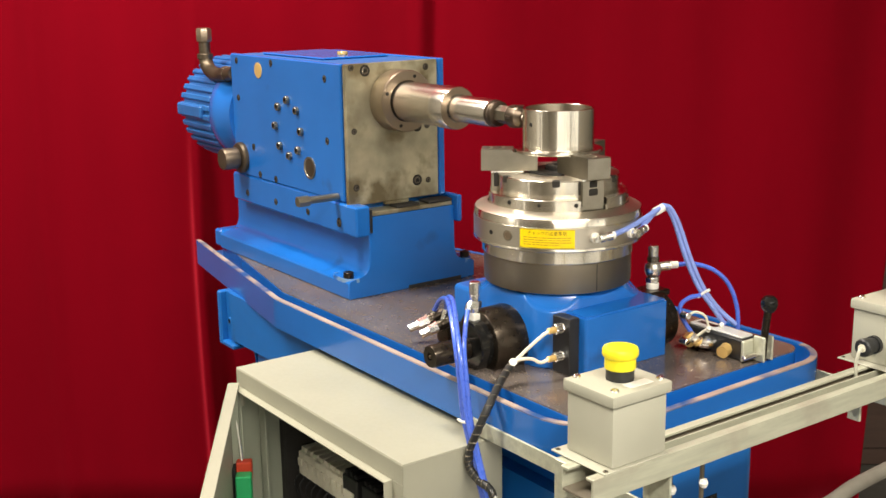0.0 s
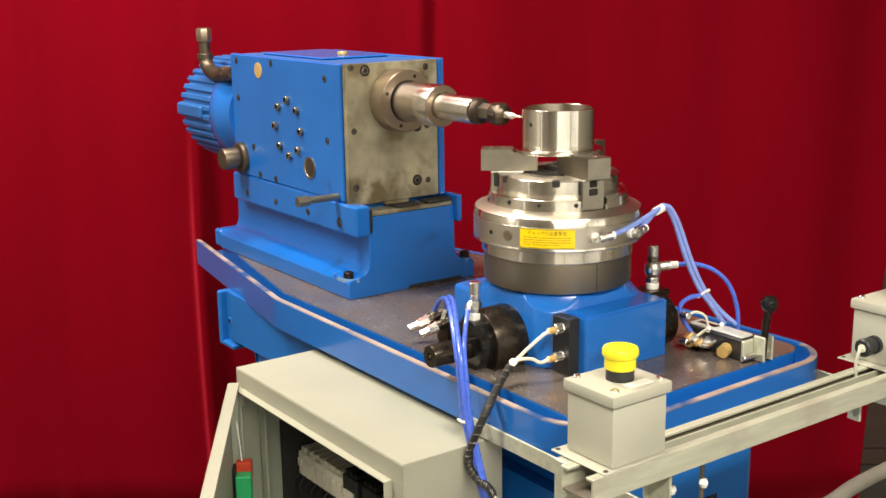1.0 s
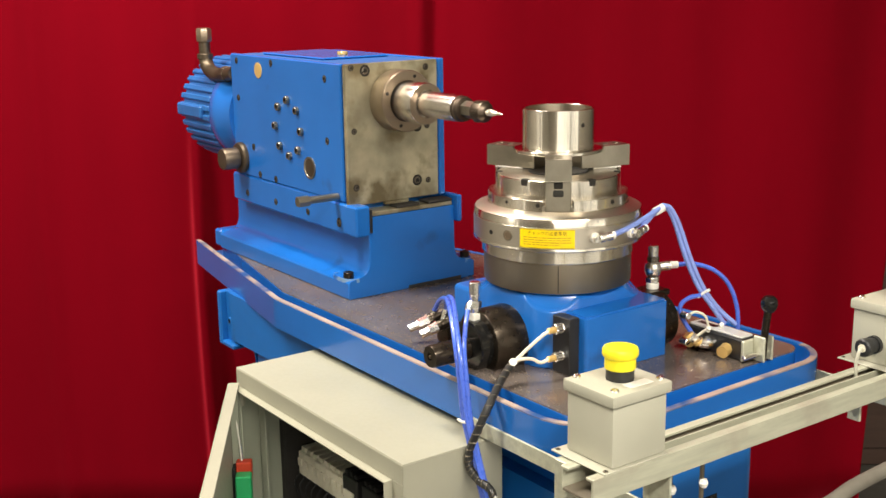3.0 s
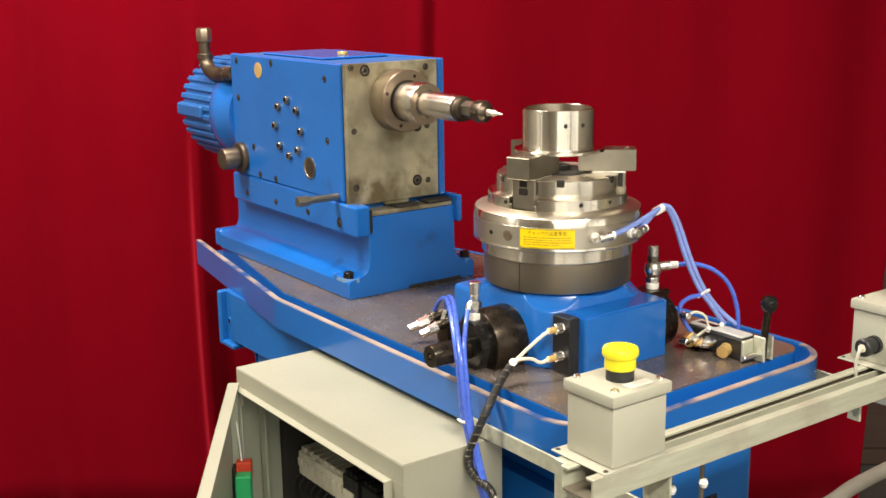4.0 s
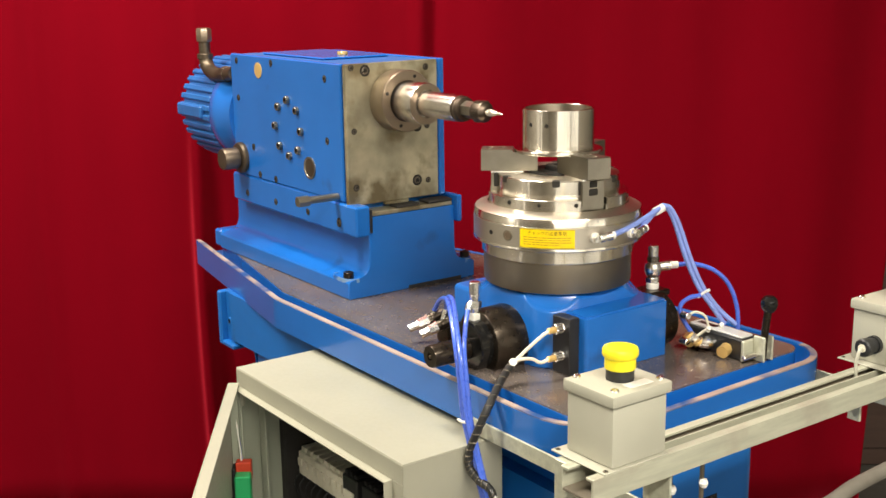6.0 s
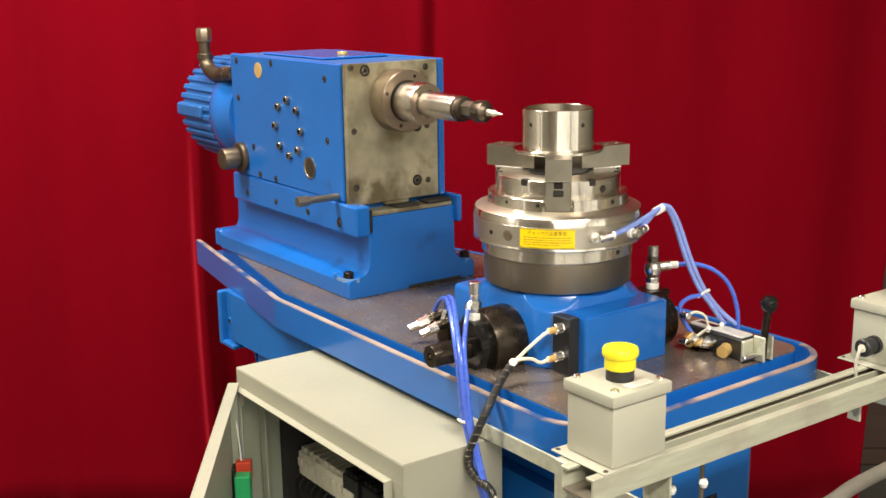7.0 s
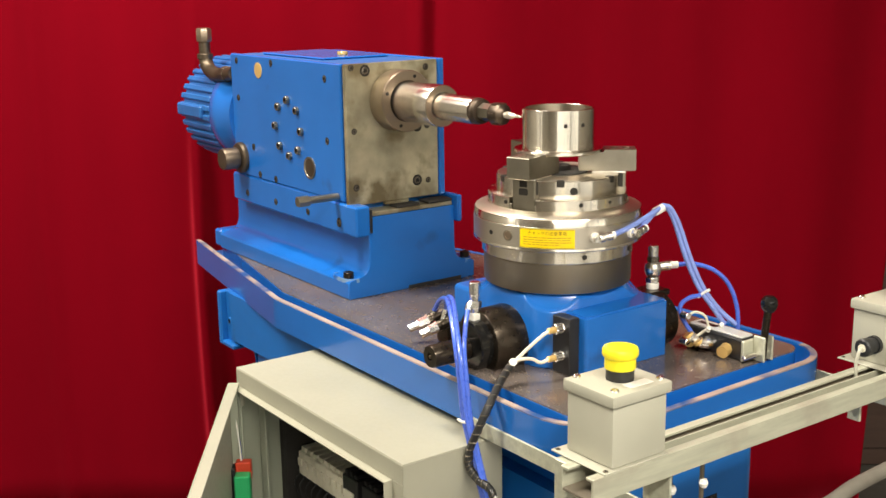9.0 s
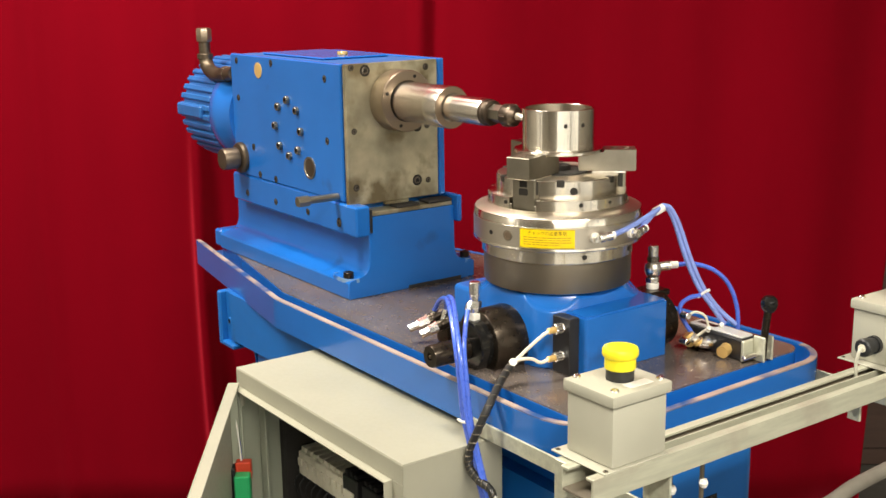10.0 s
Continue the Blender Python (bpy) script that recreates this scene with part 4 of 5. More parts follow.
bm = lathe([(0, 1.1369), (0.0440, 1.1369), (0.0440, 1.1390), (0.0430, 1.1396), (0.0195, 1.1398), (0.0190, 1.1440), (0.0175, 1.1465), (0.006, 1.1465), (0.006, 1.144), (0, 1.144)], "z", (0, 0, 0), 28)
part("centre_plug", bm, DARK, core, "dark brown oily centre plug")

# ---- workpiece ----
work = thing("workpiece", (0, 0, 1.1672), "bright turned steel ring with drilled holes, held in chuck jaws", "workpiece")
bm = lathe([(0.048, 1.1674), (0.0645, 1.1674), (0.0652, 1.1682), (0.0652, 1.1712), (0.0645, 1.1722), (0.0535, 1.1724), (0.0528, 1.1735), (0.0528, 1.2306), (0.0525, 1.2310), (0.0492, 1.2310), (0.0488, 1.2305)], "z", (0, 0, 0), 96)
lathe([(0.0488, 1.2305), (0.0488, 1.1690), (0.048, 1.1674)], "z", (0, 0, 0), 96, bm, 1)
body = part("ring", bm, [STEEL, BORED], work)
for deg in (30, 60, 150, 180, 270):
    bm = lathe([(0.0031, -0.002), (0.0031, 0.0002), (0.0022, 0.0004), (0.0022, 0.00015), (0, 0.0001)], "x", (0.0528, 0, 1.2095), 14)
    part("drilled_hole", radial(bm, deg), HOLE, work)
    bm = lathe([(0.0025, 0.001), (0.0025, -0.0003), (0, -0.0003)], "x", (0.0487, 0, 1.2095), 12)
    part("drilled_hole", radial(bm, deg), HOLE, work)


# ---- electrical cabinet with its door ajar ----
cab = thing("electrical_cabinet", (-0.15, -0.28, 0.10), "cream-grey steel electrical cabinet, door open, wiring gear inside", "cabinet")
CX0, CX1, CY0, CY1, CZ0, CZ1 = -0.398, 0.096, -0.350, -0.1835, 0.10, 0.7965
T = 0.002
part("top", box(CX0, CX1, CY0, CY1, CZ1 - T, CZ1, 0.0008), CABINET, cab)
part("bottom", box(CX0, CX1, CY0, CY1, CZ0, CZ0 + T, 0.0008), CABINET, cab)
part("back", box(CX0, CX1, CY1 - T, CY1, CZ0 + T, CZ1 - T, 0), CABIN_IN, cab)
part("side", box(CX1 - T, CX1, CY0, CY1 - T, CZ0 + T, CZ1 - T, 0.0005), CABINET, cab)
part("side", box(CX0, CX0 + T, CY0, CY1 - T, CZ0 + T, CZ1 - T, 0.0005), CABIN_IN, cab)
part("front_lip", box(CX0, CX1, CY0 - 0.0005, CY0 + 0.0015, CZ1 - 0.030, CZ1 - T, 0.0006), CABINET, cab)
part("lip_flange", box(CX0, CX1 - 0.026, CY0 - 0.0135, CY0 + 0.0015, CZ1 - 0.0325, CZ1 - 0.0303, 0.0005), CABINET, cab)
part("front_lip", box(CX1 - 0.026, CX1, CY0 - 0.0005, CY0 + 0.0015, CZ0, CZ1 - 0.0303, 0.0006), CABINET, cab)
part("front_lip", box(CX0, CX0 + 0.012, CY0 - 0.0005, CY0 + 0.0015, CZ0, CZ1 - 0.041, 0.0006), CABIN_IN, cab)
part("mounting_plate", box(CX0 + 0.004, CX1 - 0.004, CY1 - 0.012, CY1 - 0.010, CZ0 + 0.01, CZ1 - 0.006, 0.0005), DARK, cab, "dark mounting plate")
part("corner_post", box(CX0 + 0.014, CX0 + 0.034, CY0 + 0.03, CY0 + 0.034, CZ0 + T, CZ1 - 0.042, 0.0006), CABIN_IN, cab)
part("lip_corner", box(CX1 - 0.028, CX1 - 0.0262, CY0 - 0.0135, CY0 + 0.0015, CZ0 + 0.02, CZ1 - 0.0326, 0.0004), CABINET, cab)

# added near-black box that darkens the rear of the left inner side
part("side_box", box(CX0 + T, -0.3780, -0.2780, CY1 - 0.0125, CZ0 + 0.03, CZ1 - 0.034, 0.002), DARK, cab, "near-black box added along the cabinet's inner side")

gear = thing("terminal_rail", (-0.20, -0.21, 0.59), "cream terminal strip and black contactors on the cabinet's plate", "terminal strip")
part("din_rail", box(-0.33, 0.05, -0.1975, -0.1960, 0.607, 0.642, 0.0004), JAWSTEEL, gear)
for k in range(8):
    x = -0.374 + 0.019 * k
    bm = box(x, x + 0.0178, -0.2550, -0.190, 0.590, 0.632, 0.0012)
    box(x + 0.003, x + 0.0148, -0.2590, -0.2552, 0.608, 0.622, 0.0008, bm)
    box(x + 0.002, x + 0.0158, -0.250, -0.192, 0.632, 0.640, 0.001, bm)
    part("terminal", bm, CREAM, gear)
for k in range(2):
    x = -0.219 + 0.058 * k
    bm = box(x, x + 0.045, -0.260, -0.190, 0.592, 0.648, 0.002)
    for j in range(3):
        box(x + 0.004 + 0.014 * j, x + 0.012 + 0.014 * j, -0.257, -0.235, 0.648, 0.656, 0.001, bm)
    part("contactor", bm, RUBBER, gear, "black contactor")
    part("contactor_front", box(x + 0.008, x + 0.037, -0.264, -0.2602, 0.598, 0.625, 0.001), CREAM, gear)
for k in range(7):
    x = -0.366 + 0.019 * k
    part("wire", tube([(x, -0.257, 0.594), (x, -0.268, 0.580), (x + 0.004, -0.262, 0.55), (x + 0.01, -0.24, 0.50)], 0.0016, 6), RUBBER, gear)

HINGE = Vector((-0.3820, -0.3540, 0.10))
door = thing("cabinet_door", HINGE, "cream-grey folded sheet steel cabinet door standing open", "cabinet door")
DL, DT = 0.488, 0.018
hx, hy = HINGE.x, HINGE.y
part("panel", box(hx, hx + DL, hy - DT, hy - DT + 0.002, 0.115, 0.775, 0.0006), CABINET, door)
part("top_fold", box(hx, hx + DL, hy - DT + 0.002, hy, 0.7725, 0.775, 0.0006), CABINET, door)
part("bottom_fold", box(hx, hx + DL, hy - DT + 0.002, hy, 0.115, 0.1175, 0.0006), CABINET, door)
part("edge_fold", box(hx, hx + 0.002, hy - DT + 0.002, hy, 0.1175, 0.7725, 0.0006), CABIN_IN, door)
part("edge_fold", box(hx + DL - 0.002, hx + DL, hy - DT + 0.002, hy, 0.1175, 0.7725, 0.0006), CABINET, door)
part("seal", box(hx + 0.006, hx + 0.016, hy - DT + 0.0021, hy - 0.002, 0.13, 0.765, 0.001), CABIN_IN, door)
part("switch_block", box(hx + 0.006, hx + 0.040, hy - DT + 0.0021, hy - 0.010, 0.540, 0.640, 0.002), RUBBER, door, "black switch block")
part("lamp_block", box(hx + 0.016, hx + 0.034, hy - 0.0098, hy + 0.016, 0.618, 0.648, 0.002), REDP, door, "red contact block")
part("lamp_block", box(hx + 0.036, hx + 0.060, hy - 0.0098, hy + 0.016, 0.575, 0.634, 0.002), GREEN, door, "green contact block")
for k in range(4):
    part("door_wire", tube([(hx + 0.006 + 0.002 * k, hy - 0.009, 0.755), (hx + 0.009 + 0.002 * k, hy - 0.006, 0.71), (hx + 0.012 + 0.003 * k, hy - 0.002, 0.665), (hx + 0.016 + 0.004 * k, hy + 0.002, 0.612)], 0.0016, 6), (CHROME, HOSE, RUBBER, WHITE)[k], door)
for z in (0.20, 0.765):
    hg = rod(0.004, z - 0.03, z, "z", (hx, hy + 0.0045, 0), 12)
    part("hinge_pin", hg, CABINET, door)

# ---- control rail and boxes ----
rail = thing("control_rail", (0.416, 0.1, 0.87), "bare aluminium channel rail carrying the push-button boxes", "rail")
RY0, RY1 = -0.336, 0.62
part("front_wall", box(0.4385, 0.4420, RY0, RY1, 0.868, 0.8965, 0.0006), RAIL, rail)
part("back_wall", box(0.3900, 0.3935, RY0, RY1, 0.868, 0.8965, 0.0006), RAIL, rail)
part("web", box(0.3935, 0.4385, RY0, RY1, 0.868, 0.8715, 0.0004), CHANNEL_DARK, rail, "dark brown channel floor")
part("lip", box(0.4300, 0.4385, RY0, RY1, 0.8930, 0.8965, 0.0005), RAIL, rail)
part("lip", box(0.3935, 0.4020, RY0, RY1, 0.8930, 0.8965, 0.0005), RAIL, rail)
part("inner_flange", box(0.4125, 0.4150, RY0 + 0.1, RY1, 0.8838, 0.8950, 0.0004), RAIL, rail)
# dark lower flange and wall strip paint the shade inside the channel
part("flange_web", box(0.4127, 0.4148, RY0 + 0.1, RY1, 0.8716, 0.8837, 0.0004), CHANNEL_DARK, rail, "flange web darkened for the channel's shade")
part("channel_shade_strip", box(0.3936, 0.3950, RY0 + 0.1, RY1, 0.8716, 0.8928, 0.0003), CHANNEL_DARK, rail, "dark strip painted for shade on the channel's inner wall")
# flat bar that carries the rail from the table's front side
part("carrier_bar", box(0.06, 0.4415, -0.2165, -0.2128, 0.800, 0.8225, 0.0008), RAIL, rail, "flat aluminium carrier bar")
part("hanger", box(0.3945, 0.4370, -0.2125, -0.2090, 0.800, 0.8675, 0.0008), RAIL, rail)
part("hanger", box(0.401, 0.420, 0.168, 0.172, 0.832, 0.8675, 0.0008), RAIL, rail)
part("carrier_bar", box(0.06, 0.420, 0.3225, 0.3262, 0.800, 0.8225, 0.0008), RAIL, rail)
part("end_stub", box(0.3700, 0.3895, -0.328, -0.306, 0.800, 0.8955, 0.001), RAIL, rail)
for yy, zz in ((-0.164, 0.822), (-0.108, 0.815)):
    part("drop_wire", rod(0.003, zz - 0.05, 0.868, "z", (0.3925, yy, 0), 8), DARKSTEEL, rail)
    # white blob added in place of a whitish paint drip on the stand
    part("white_drip", lathe([(0, zz - 0.008), (0.004, zz - 0.007), (0.0058, zz - 0.002), (0.004, zz + 0.003), (0, zz + 0.004)], "z", (0.3955, yy, 0), 12), WHITE, rail)


def control_box(y0, y1):
    ob = thing("control_box", (0.402, (y0 + y1) / 2, 0.8965), "beige-grey enamelled steel push-button box with screwed lid", "control box", "control boxes")
    part("base_flange", box(0.3545, 0.4425, y0 - 0.014, y1 + 0.002, 0.8968, 0.8988, 0.0006), GREY, ob)
    part("body", box(0.3655, 0.4385, y0, y1, 0.8990, 0.9695, 0.003, seg=2), GREY, ob)
    part("lid", box(0.3620, 0.4425, y0 - 0.004, y1 + 0.004, 0.9697, 0.9835, 0.003, seg=2), GREY, ob, "box lid with rounded edge")
    for x, y in ((0.3700, y0 + 0.010), (0.4300, y0 + 0.010), (0.4300, y1 - 0.003), (0.3700, y1 - 0.003)):
        part("lid_screw", lathe([(0, 0.9835), (0.0050, 0.9835), (0.0048, 0.9850), (0.0036, 0.9864), (0.0010, 0.9868), (0, 0.9858)], "z", (x, y, 0), 14), CHROME, ob)
    for x in (0.3600, 0.4370):
        cap_screw(ob, (x, y0 - 0.008, 0.8988), "z", 0.0030, 0.0010, DARKSTEEL, "flange_screw")
    return ob


b1 = control_box(-0.3055, -0.2235)
EX, EY = 0.4025, -0.2612
part("button_collar", lathe([(0, 0.9836), (0.0158, 0.9836), (0.0158, 0.9955), (0.0150, 0.9965), (0, 0.9965)], "z", (EX, EY, 0), 32), RUBBER, b1, "black button collar")
bm = lathe([(0, 0.9965), (0.0172, 0.9965), (0.0176, 0.998), (0.0172, 1.0085), (0.0178, 1.0095), (0.0195, 1.0105), (0.0203, 1.0125), (0.0203, 1.0175), (0.0190, 1.0200), (0.0150, 1.0212), (0, 1.0216)], "z", (EX, EY, 0), 40)
part("mushroom_button", bm, YELLOW, b1, "yellow plastic mushroom push button")
part("name_plate", box(0.4195, 0.4335, -0.275, -0.2395, 0.9836, 0.9843, 0.0002), WHITE, b1, "small white name plate")

b2 = control_box(0.2185, 0.3005)
bm = lathe([(0, 0.2185), (0.0125, 0.2185), (0.0125, 0.2125), (0.0105, 0.2125), (0.0105, 0.202), (0.0125, 0.201), (0.0125, 0.191), (0.0105, 0.189), (0.005, 0.189), (0, 0.1895)], "y", (0.402, 0, 0.9265), 20)
part("cable_gland", bm, RUBBER, b2, "black plastic cable gland")
part("gland_seal", lathe([(0, 0.1885), (0.0058, 0.1885), (0.0058, 0.1892)], "y", (0.402, 0, 0.9265), 16), CREAM, b2)
part("gland_cable", tube([(0.402, 0.192, 0.9265), (0.402, 0.184, 0.924), (0.402, 0.179, 0.910), (0.403, 0.178, 0.89), (0.404, 0.178, 0.875)], 0.0024, 8), GREY, b2)
part("button_collar", lathe([(0, 0.9836), (0.0158, 0.9836), (0.0158, 1.000), (0, 1.001)], "z", (0.4, 0.272, 0), 28), RUBBER, b2)
part("push_button", lathe([(0, 1.001), (0.0165, 1.001), (0.0165, 1.010), (0.015, 1.0125), (0, 1.0125)], "z", (0.4, 0.272, 0), 28), YELLOW, b2, "yellow push button")

# ---- hand valve ----
hv = thing("hand_valve", (0.185, 0.18, 0.87), "black hand lever valve with brass silencers on the bed", "hand valve")
part("valve_body", box(0.126, 0.232, 0.160, 0.192, 0.8705, 0.902, 0.002), RUBBER, hv)
part("top_plate", box(0.129, 0.228, 0.163, 0.189, 0.9021, 0.9055, 0.001), SLOTTEXT, hv, "bright printed top plate")
part("print_bar", box(0.136, 0.172, 0.171, 0.181, 0.9056, 0.9058, 0), BLACK, hv)
part("end_plate", box(0.2321, 0.2375, 0.157, 0.195, 0.8705, 0.902, 0.0015), RAIL, hv)
part("lever_fork", box(0.2376, 0.258, 0.178, 0.1815, 0.871, 0.908, 0.001), RAIL, hv)
part("lever_fork", box(0.2376, 0.258, 0.1955, 0.199, 0.871, 0.908, 0.001), RAIL, hv)
part("pivot_pin", rod(0.004, 0.145, 0.203, "y", (0.248, 0, 0.882), 12), CHROME, hv)
part("lever", tube([(0.247, 0.1885, 0.876), (0.248, 0.190, 0.91), (0.250, 0.193, 0.952)], 0.0056, 12), BLACK, hv)
part("knob", lathe([(0, 0.9415), (0.006, 0.9425), (0.0105, 0.9475), (0.0125, 0.9545), (0.0115, 0.9615), (0.007, 0.9665), (0, 0.968)], "z", (0.250, 0.1940, 0), 24), BLACKGLOSS, hv, "glossy black ball knob")
for x, m in ((0.140, BRASS), (0.205, BRASS)):
    part("silencer", tube([(x, 0.160, 0.884), (x + 0.002, 0.153, 0.882), (x + 0.004, 0.145, 0.881)], 0.0092, 12), m, hv, "yellow brass silencer")
for k in range(2):
    part("port_elbow", tube([(0.160 + 0.02 * k, 0.160, 0.886), (0.160 + 0.018 * k, 0.148, 0.886), (0.150 + 0.02 * k, 0.140, 0.893 - 0.006 * k)], 0.0072, 10), CHROME, hv)
    part("elbow_ring", tube([(0.150 + 0.02 * k, 0.1405, 0.8925 - 0.006 * k), (0.149 + 0.02 * k, 0.1395, 0.894 - 0.006 * k), (0.148 + 0.02 * k, 0.1385, 0.896 - 0.006 * k)], 0.0082, 12), BRASS, hv)
    part("release_collar", tube([(0.176 + 0.001 * k, 0.150 + 0.028 * k, 0.905), (0.178, 0.149 + 0.028 * k, 0.909), (0.18, 0.148 + 0.028 * k, 0.911)], 0.0036, 10), WHITE, hv)

hv.location.y -= 0.009

# ---- tubes and cables ----


def hose(points, r, material, label, base=None, name="air_hose", group="air hoses", steps=8, wave=0.0, seg=10):
    ob = thing(name, base or points[-1], label, "hose" if "hose" in name else "cable", group)
    part("tube", tube(points, r, seg, steps=steps, wave=wave), material, ob)
    return ob


CHK = [(0.128, -0.012, 1.0625), (0.126, 0.012, 1.066), (0.118, 0.052, 1.072), (0.110, 0.090, 1.080), (0.106, 0.112, 1.084), (0.108, 0.126, 1.081), (0.118, 0.136, 1.055), (0.132, 0.146, 1.008), (0.146, 0.161, 0.962), (0.162, 0.178, 0.930), (0.182, 0.196, 0.9055)]
h1 = hose(CHK, 0.0038, HOSEPALE, "pale blue air hose from chuck ring to hand valve")
CHK2 = [(0.124, 0.050, 1.064), (0.112, 0.078, 1.072), (0.104, 0.104, 1.082), (0.104, 0.121, 1.084), (0.112, 0.132, 1.060), (0.126, 0.141, 1.012), (0.140, 0.155, 0.966), (0.156, 0.170, 0.934), (0.170, 0.185, 0.9055)]
h2 = hose(CHK2, 0.0038, HOSEPALE, "pale blue air hose from chuck ring to hand valve")
part("hose_clip", tube([(0.1045, 0.096, 1.078), (0.1058, 0.106, 1.0815), (0.107, 0.112, 1.084)], 0.0062, 10), WHITE, h1)
part("cable_tie", tube([(0.146, 0.150, 0.948), (0.151, 0.158, 0.955), (0.157, 0.164, 0.960)], 0.0022, 6), WHITE, h1)
hose([(0.090, 0.166, 0.985), (0.107, 0.183, 0.987), (0.126, 0.207, 0.977), (0.143, 0.222, 0.956), (0.157, 0.226, 0.925), (0.165, 0.222, 0.893), (0.168, 0.215, 0.8735)], 0.0034, HOSE, "bright blue air hose arching from flow valve to bed")
hose([(0.148, 0.155, 0.951), (0.138, 0.140, 0.947), (0.131, 0.130, 0.935), (0.136, 0.130, 0.917), (0.151, 0.138, 0.893)], 0.0034, HOSE, "short blue air hose loop at the hand valve")
hose([(0.152, 0.122, 0.926), (0.158, 0.134, 0.931), (0.166, 0.146, 0.924), (0.168, 0.152, 0.9065)], 0.0020, CREAM, "cream sensor cable behind the base", name="sensor_cable", group="sensor cables")
hose([(0.152, 0.122, 0.886), (0.158, 0.134, 0.892), (0.165, 0.148, 0.902), (0.168, 0.152, 0.9065)], 0.0020, CREAM, "cream sensor cable behind the base", name="sensor_cable", group="sensor cables")
hose([(-0.30, 0.16, 0.93), (-0.22, 0.19, 0.915), (-0.12, 0.2, 0.905), (-0.02, 0.17, 0.905), (0.05, 0.14, 0.91)], 0.006, RUBBER, "dark cable behind the chuck base", name="cable", group="", base=(0.05, 0.14, 0.91))

# three blue tubes hanging over the table's front edge
FRONT = [
    [(-0.127, -0.140, 0.916), (-0.097, -0.150, 0.942), (-0.049, -0.172, 0.959), (0.000, -0.200, 0.954), (0.046, -0.226, 0.925), (0.065, -0.234, 0.886), (0.079, -0.238, 0.834), (0.094, -0.239, 0.798), (0.114, -0.240, 0.751), (0.128, -0.240, 0.715), (0.135, -0.238, 0.62)],
    [(-0.101, -0.135, 0.921), (-0.082, -0.146, 0.949), (-0.036, -0.170, 0.960), (0.015, -0.202, 0.949), (0.062, -0.230, 0.921), (0.078, -0.238, 0.887), (0.091, -0.241, 0.838), (0.108, -0.243, 0.803), (0.129, -0.244, 0.758), (0.144, -0.244, 0.722), (0.150, -0.242, 0.62)],
    [(0.003, -0.171, 0.955), (0.022, -0.190, 0.938), (0.061, -0.222, 0.920), (0.082, -0.234, 0.885), (0.096, -0.239, 0.839), (0.111, -0.241, 0.804), (0.131, -0.242, 0.758), (0.148, -0.242, 0.723), (0.152, -0.240, 0.62)],
]
fr = [hose(p, 0.0036, HOSE, "bright blue air hose hanging over the table edge", base=p[0]) for p in FRONT]
part("cable_tie", tube([(0.066, -0.237, 0.823), (0.084, -0.2415, 0.826), (0.100, -0.240, 0.831)], 0.0022, 6), WHITE, fr[2])
part("cable_tie", tube([(0.146, -0.244, 0.752), (0.156, -0.245, 0.745), (0.166, -0.245, 0.736)], 0.0025, 6), WHITE, fr[2])

# sensor cables, joined in a black spiral loom
hose([(0.116, -0.117, 0.9395), (0.113, -0.130, 0.932), (0.105, -0.147, 0.916), (0.098, -0.163, 0.900)], 0.0025, CREAM, "cream sensor cable from the black plate", base=(0.116, -0.117, 0.9395), name="sensor_cable", group="sensor cables")
hose([(0.116, -0.117, 0.8985), (0.115, -0.130, 0.8965), (0.110, -0.142, 0.903), (0.105, -0.155, 0.904), (0.098, -0.163, 0.900)], 0.0025, CREAM, "cream sensor cable from the black plate", base=(0.116, -0.117, 0.8985), name="sensor_cable", group="sensor cables")
LOOM_LINE = [(0.097, -0.164, 0.899), (0.105, -0.190, 0.884), (0.121, -0.225, 0.859), (0.118, -0.243, 0.825), (0.106, -0.248, 0.792), (0.106, -0.248, 0.769), (0.126, -0.247, 0.756), (0.154, -0.245, 0.743), (0.174, -0.243, 0.653)]
lm = hose(LOOM_LINE, 0.0055, LOOM, "black spiral cable loom over the table edge", base=(0.097, -0.164, 0.899), name="cable_loom", group="", steps=12, wave=0.05)
LOOM_PATH = spline(LOOM_LINE, 20)
coil = []
for i, c in enumerate(LOOM_PATH):
    d = (LOOM_PATH[min(i + 1, len(LOOM_PATH) - 1)] - LOOM_PATH[max(i - 1, 0)]).normalized()
    u = d.cross(Vector((1, 0.3, 0))).normalized()
    v = d.cross(u)
    coil.append(c + 0.0057 * (math.cos(i * 0.9) * u + math.sin(i * 0.9) * v))
part("spiral_wrap", tube(coil, 0.0007, 5, steps=2), DARKSTEEL, lm, "thin glinting spiral wrap")
part("cable_tie", tube([(0.092, -0.162, 0.897), (0.098, -0.166, 0.899), (0.104, -0.170, 0.903)], 0.0055, 8), WHITE, lm, "white cable tie")

# grey conduit rising from the floor beyond the rail
bm = tube([(-0.10, 0.56, 0.0), (-0.085, 0.60, 0.22), (-0.044, 0.665, 0.343), (-0.006, 0.736, 0.386), (0.004, 0.794, 0.407), (0.015, 0.886, 0.423), (0.037, 0.995, 0.441), (0.08, 1.12, 0.40), (0.10, 1.16, 0.0)], 0.015, 14)
cd = thing("conduit", (-0.10, 0.56, 0), "grey flexible conduit rising from the floor", "conduit")
part("pipe", bm, CONDUIT, cd)


# ---- what moves ----
LIFT = 0.0052
UP = [(1.90, 2.0), (3.00, 3.08), (4.03, 4.10), (5.03, 5.10), (6.03, 6.10), (7.10, 7.17)]
DOWN = [(2.80, 2.87), (3.80, 3.90), (4.80, 4.90), (5.85, 5.93), (6.90, 7.00), (7.77, 7.88)]
TURN = [(2.10, 2.23), (3.15, 3.29), (4.12, 4.32), (5.18, 5.32), (6.20, 6.33), (7.20, 7.37)]


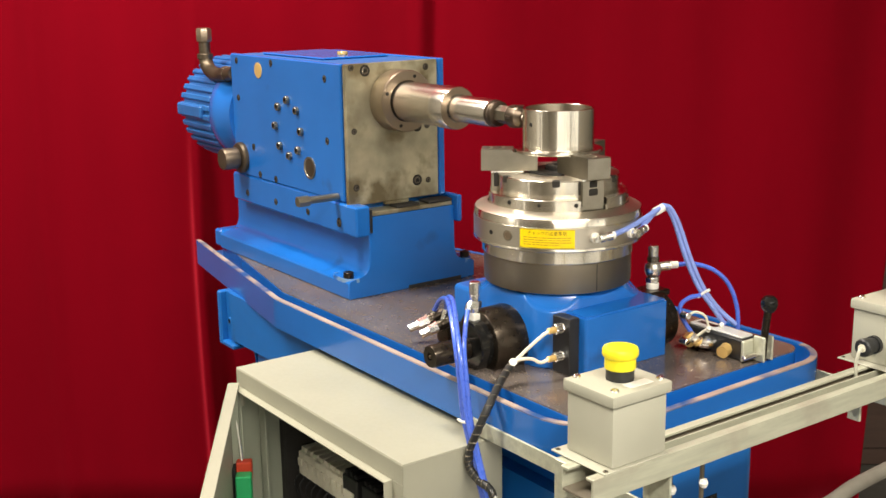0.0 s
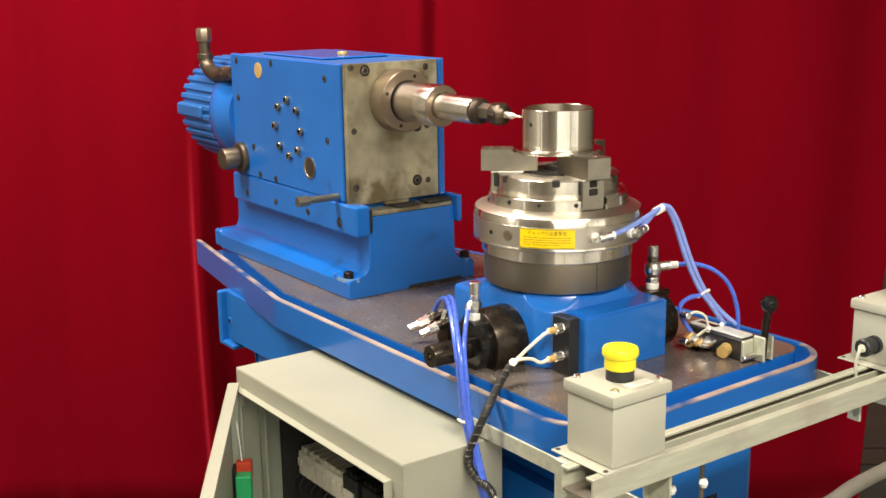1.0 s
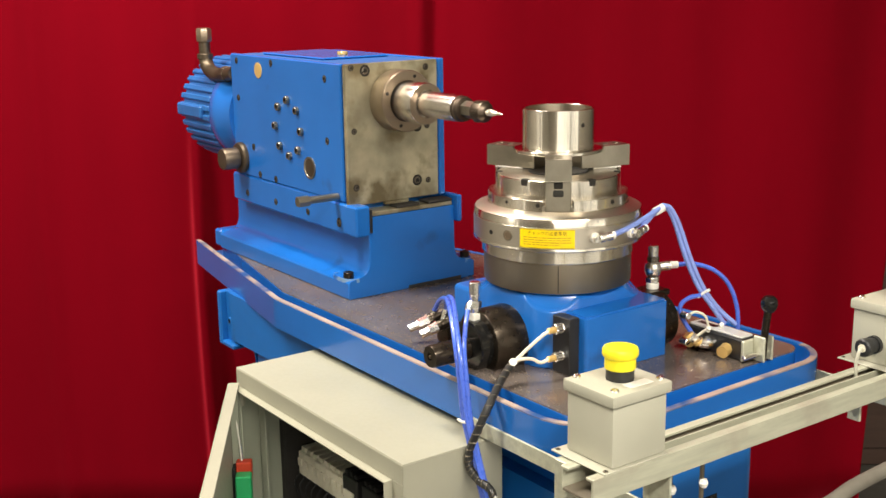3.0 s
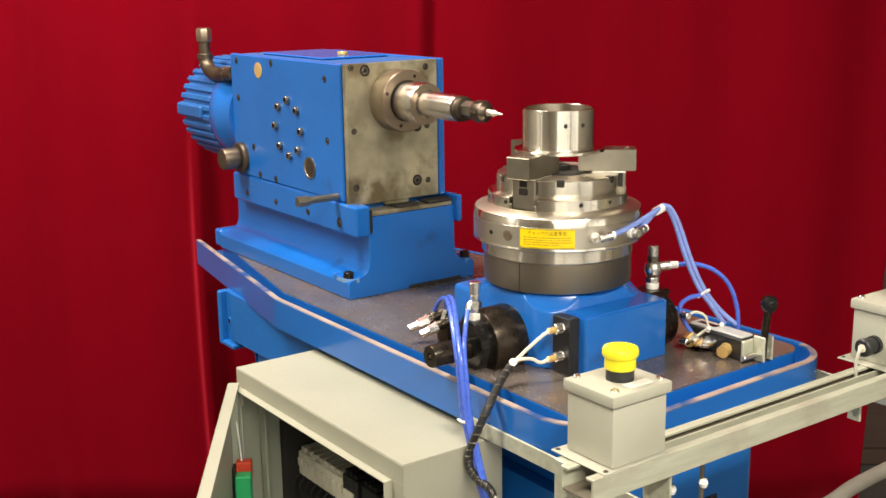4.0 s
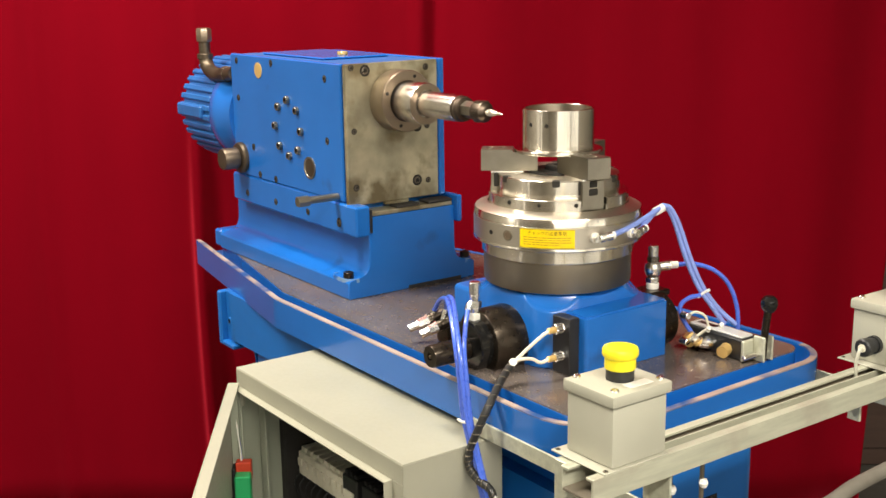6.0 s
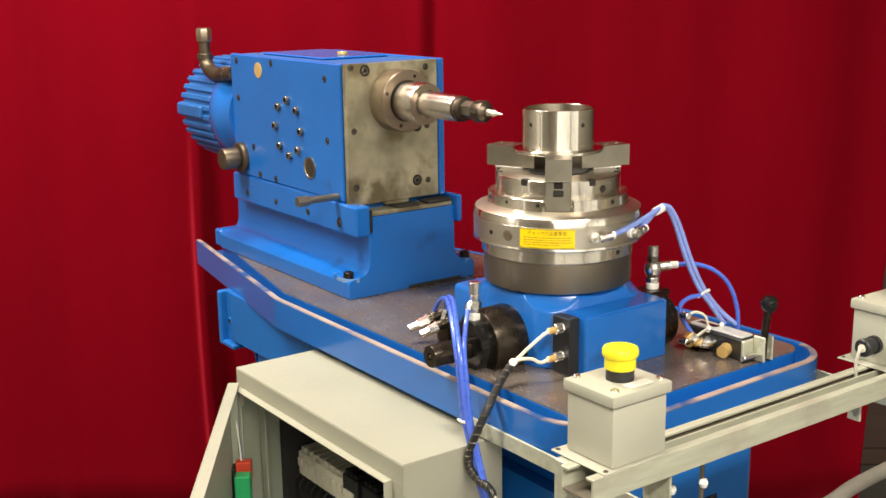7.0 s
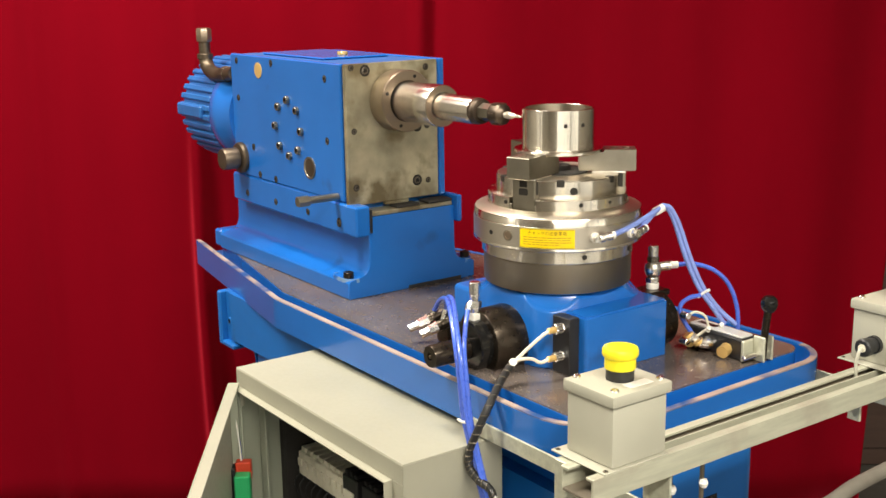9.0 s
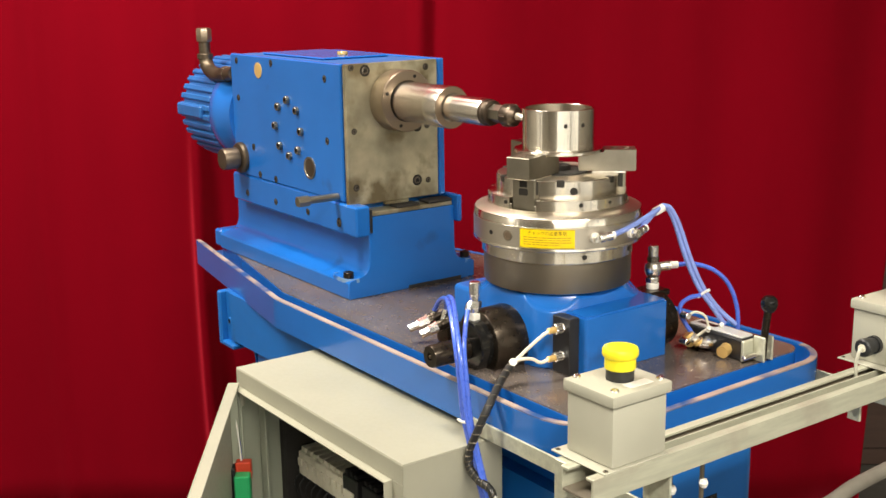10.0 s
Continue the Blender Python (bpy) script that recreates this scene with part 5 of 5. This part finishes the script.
def ramp_at(t, pairs):
    """How many of the moves in pairs are done at t, the running one in part."""
    n = 0.0
    for a, b in pairs:
        s = min(1.0, max(0.0, (t - a) / (b - a)))
        n += s * s * (3 - 2 * s)
    return n


def motions():
    times = sorted({0.0, 10.0, *[round(a + (b - a) * k / 4, 3) for a, b in UP + DOWN + TURN for k in range(5)]})
    clean, last = [], -1
    for t in times:
        if frame(t) != last:
            clean.append(t)
            last = frame(t)
    lift = {t: LIFT * (ramp_at(t, UP) - ramp_at(t, DOWN)) for t in clean}
    turn = {t: -30.0 * ramp_at(t, TURN) for t in clean}
    walk(chuck, [(t, pose(0, 0, 0.977 + lift[t])) for t in clean])
    walk(core, [(t, pose(0, 0, 0, 0, 0, turn[t])) for t in clean])
    walk(work, [(t, pose(0, 0, 1.1672 + lift[t], 0, 0, turn[t])) for t in clean])
    for h in (h1, h2):
        p = PLACE[h]
        walk(h, [(t, pose(p.x, p.y, p.z, math.degrees(lift[t] / 0.15) * -0.7, math.degrees(lift[t] / 0.15) * 0.5, 0)) for t in clean])
    feed = [(0.0, 88.5), (0.45, 86.5), (0.55, 82.0), (0.7, 71.0), (0.8, 62.0), (0.9, 53.0), (1.0, 45.0), (1.2, 29.0), (1.4, 15.3), (1.5, 9.7), (1.7, 3.2), (1.9, 0.0), (8.35, 0.0),
            (8.5, 7.3), (8.6, 14.6), (8.7, 22.0), (9.0, 45.0), (9.2, 60.0), (9.3, 65.5), (9.4, 68.5), (9.6, 70.5), (10.0, 72.0)]
    walk(quill, [(t, pose(quill.location.x + d / 1000, 0, 0)) for t, d in feed])
    for piece in PIECES:
        at = piece.location.copy()
        walk(piece, [(k / FPS, pose(at.x, at.y, at.z, 80.0 * k, 0, 0)) for k in range(10 * FPS + 1)])
    swing = [(0.0, 0.0), (2.5, 0.0), (3.8, 0.45), (5.0, 0.9), (5.7, 1.25), (6.8, 1.6), (7.6, 1.95), (8.1, 2.12), (10.0, 2.16)]
    walk(door, [(t, pose(HINGE.x, HINGE.y, HINGE.z, 0, 0, -30.2 - d)) for t, d in swing])


motions()
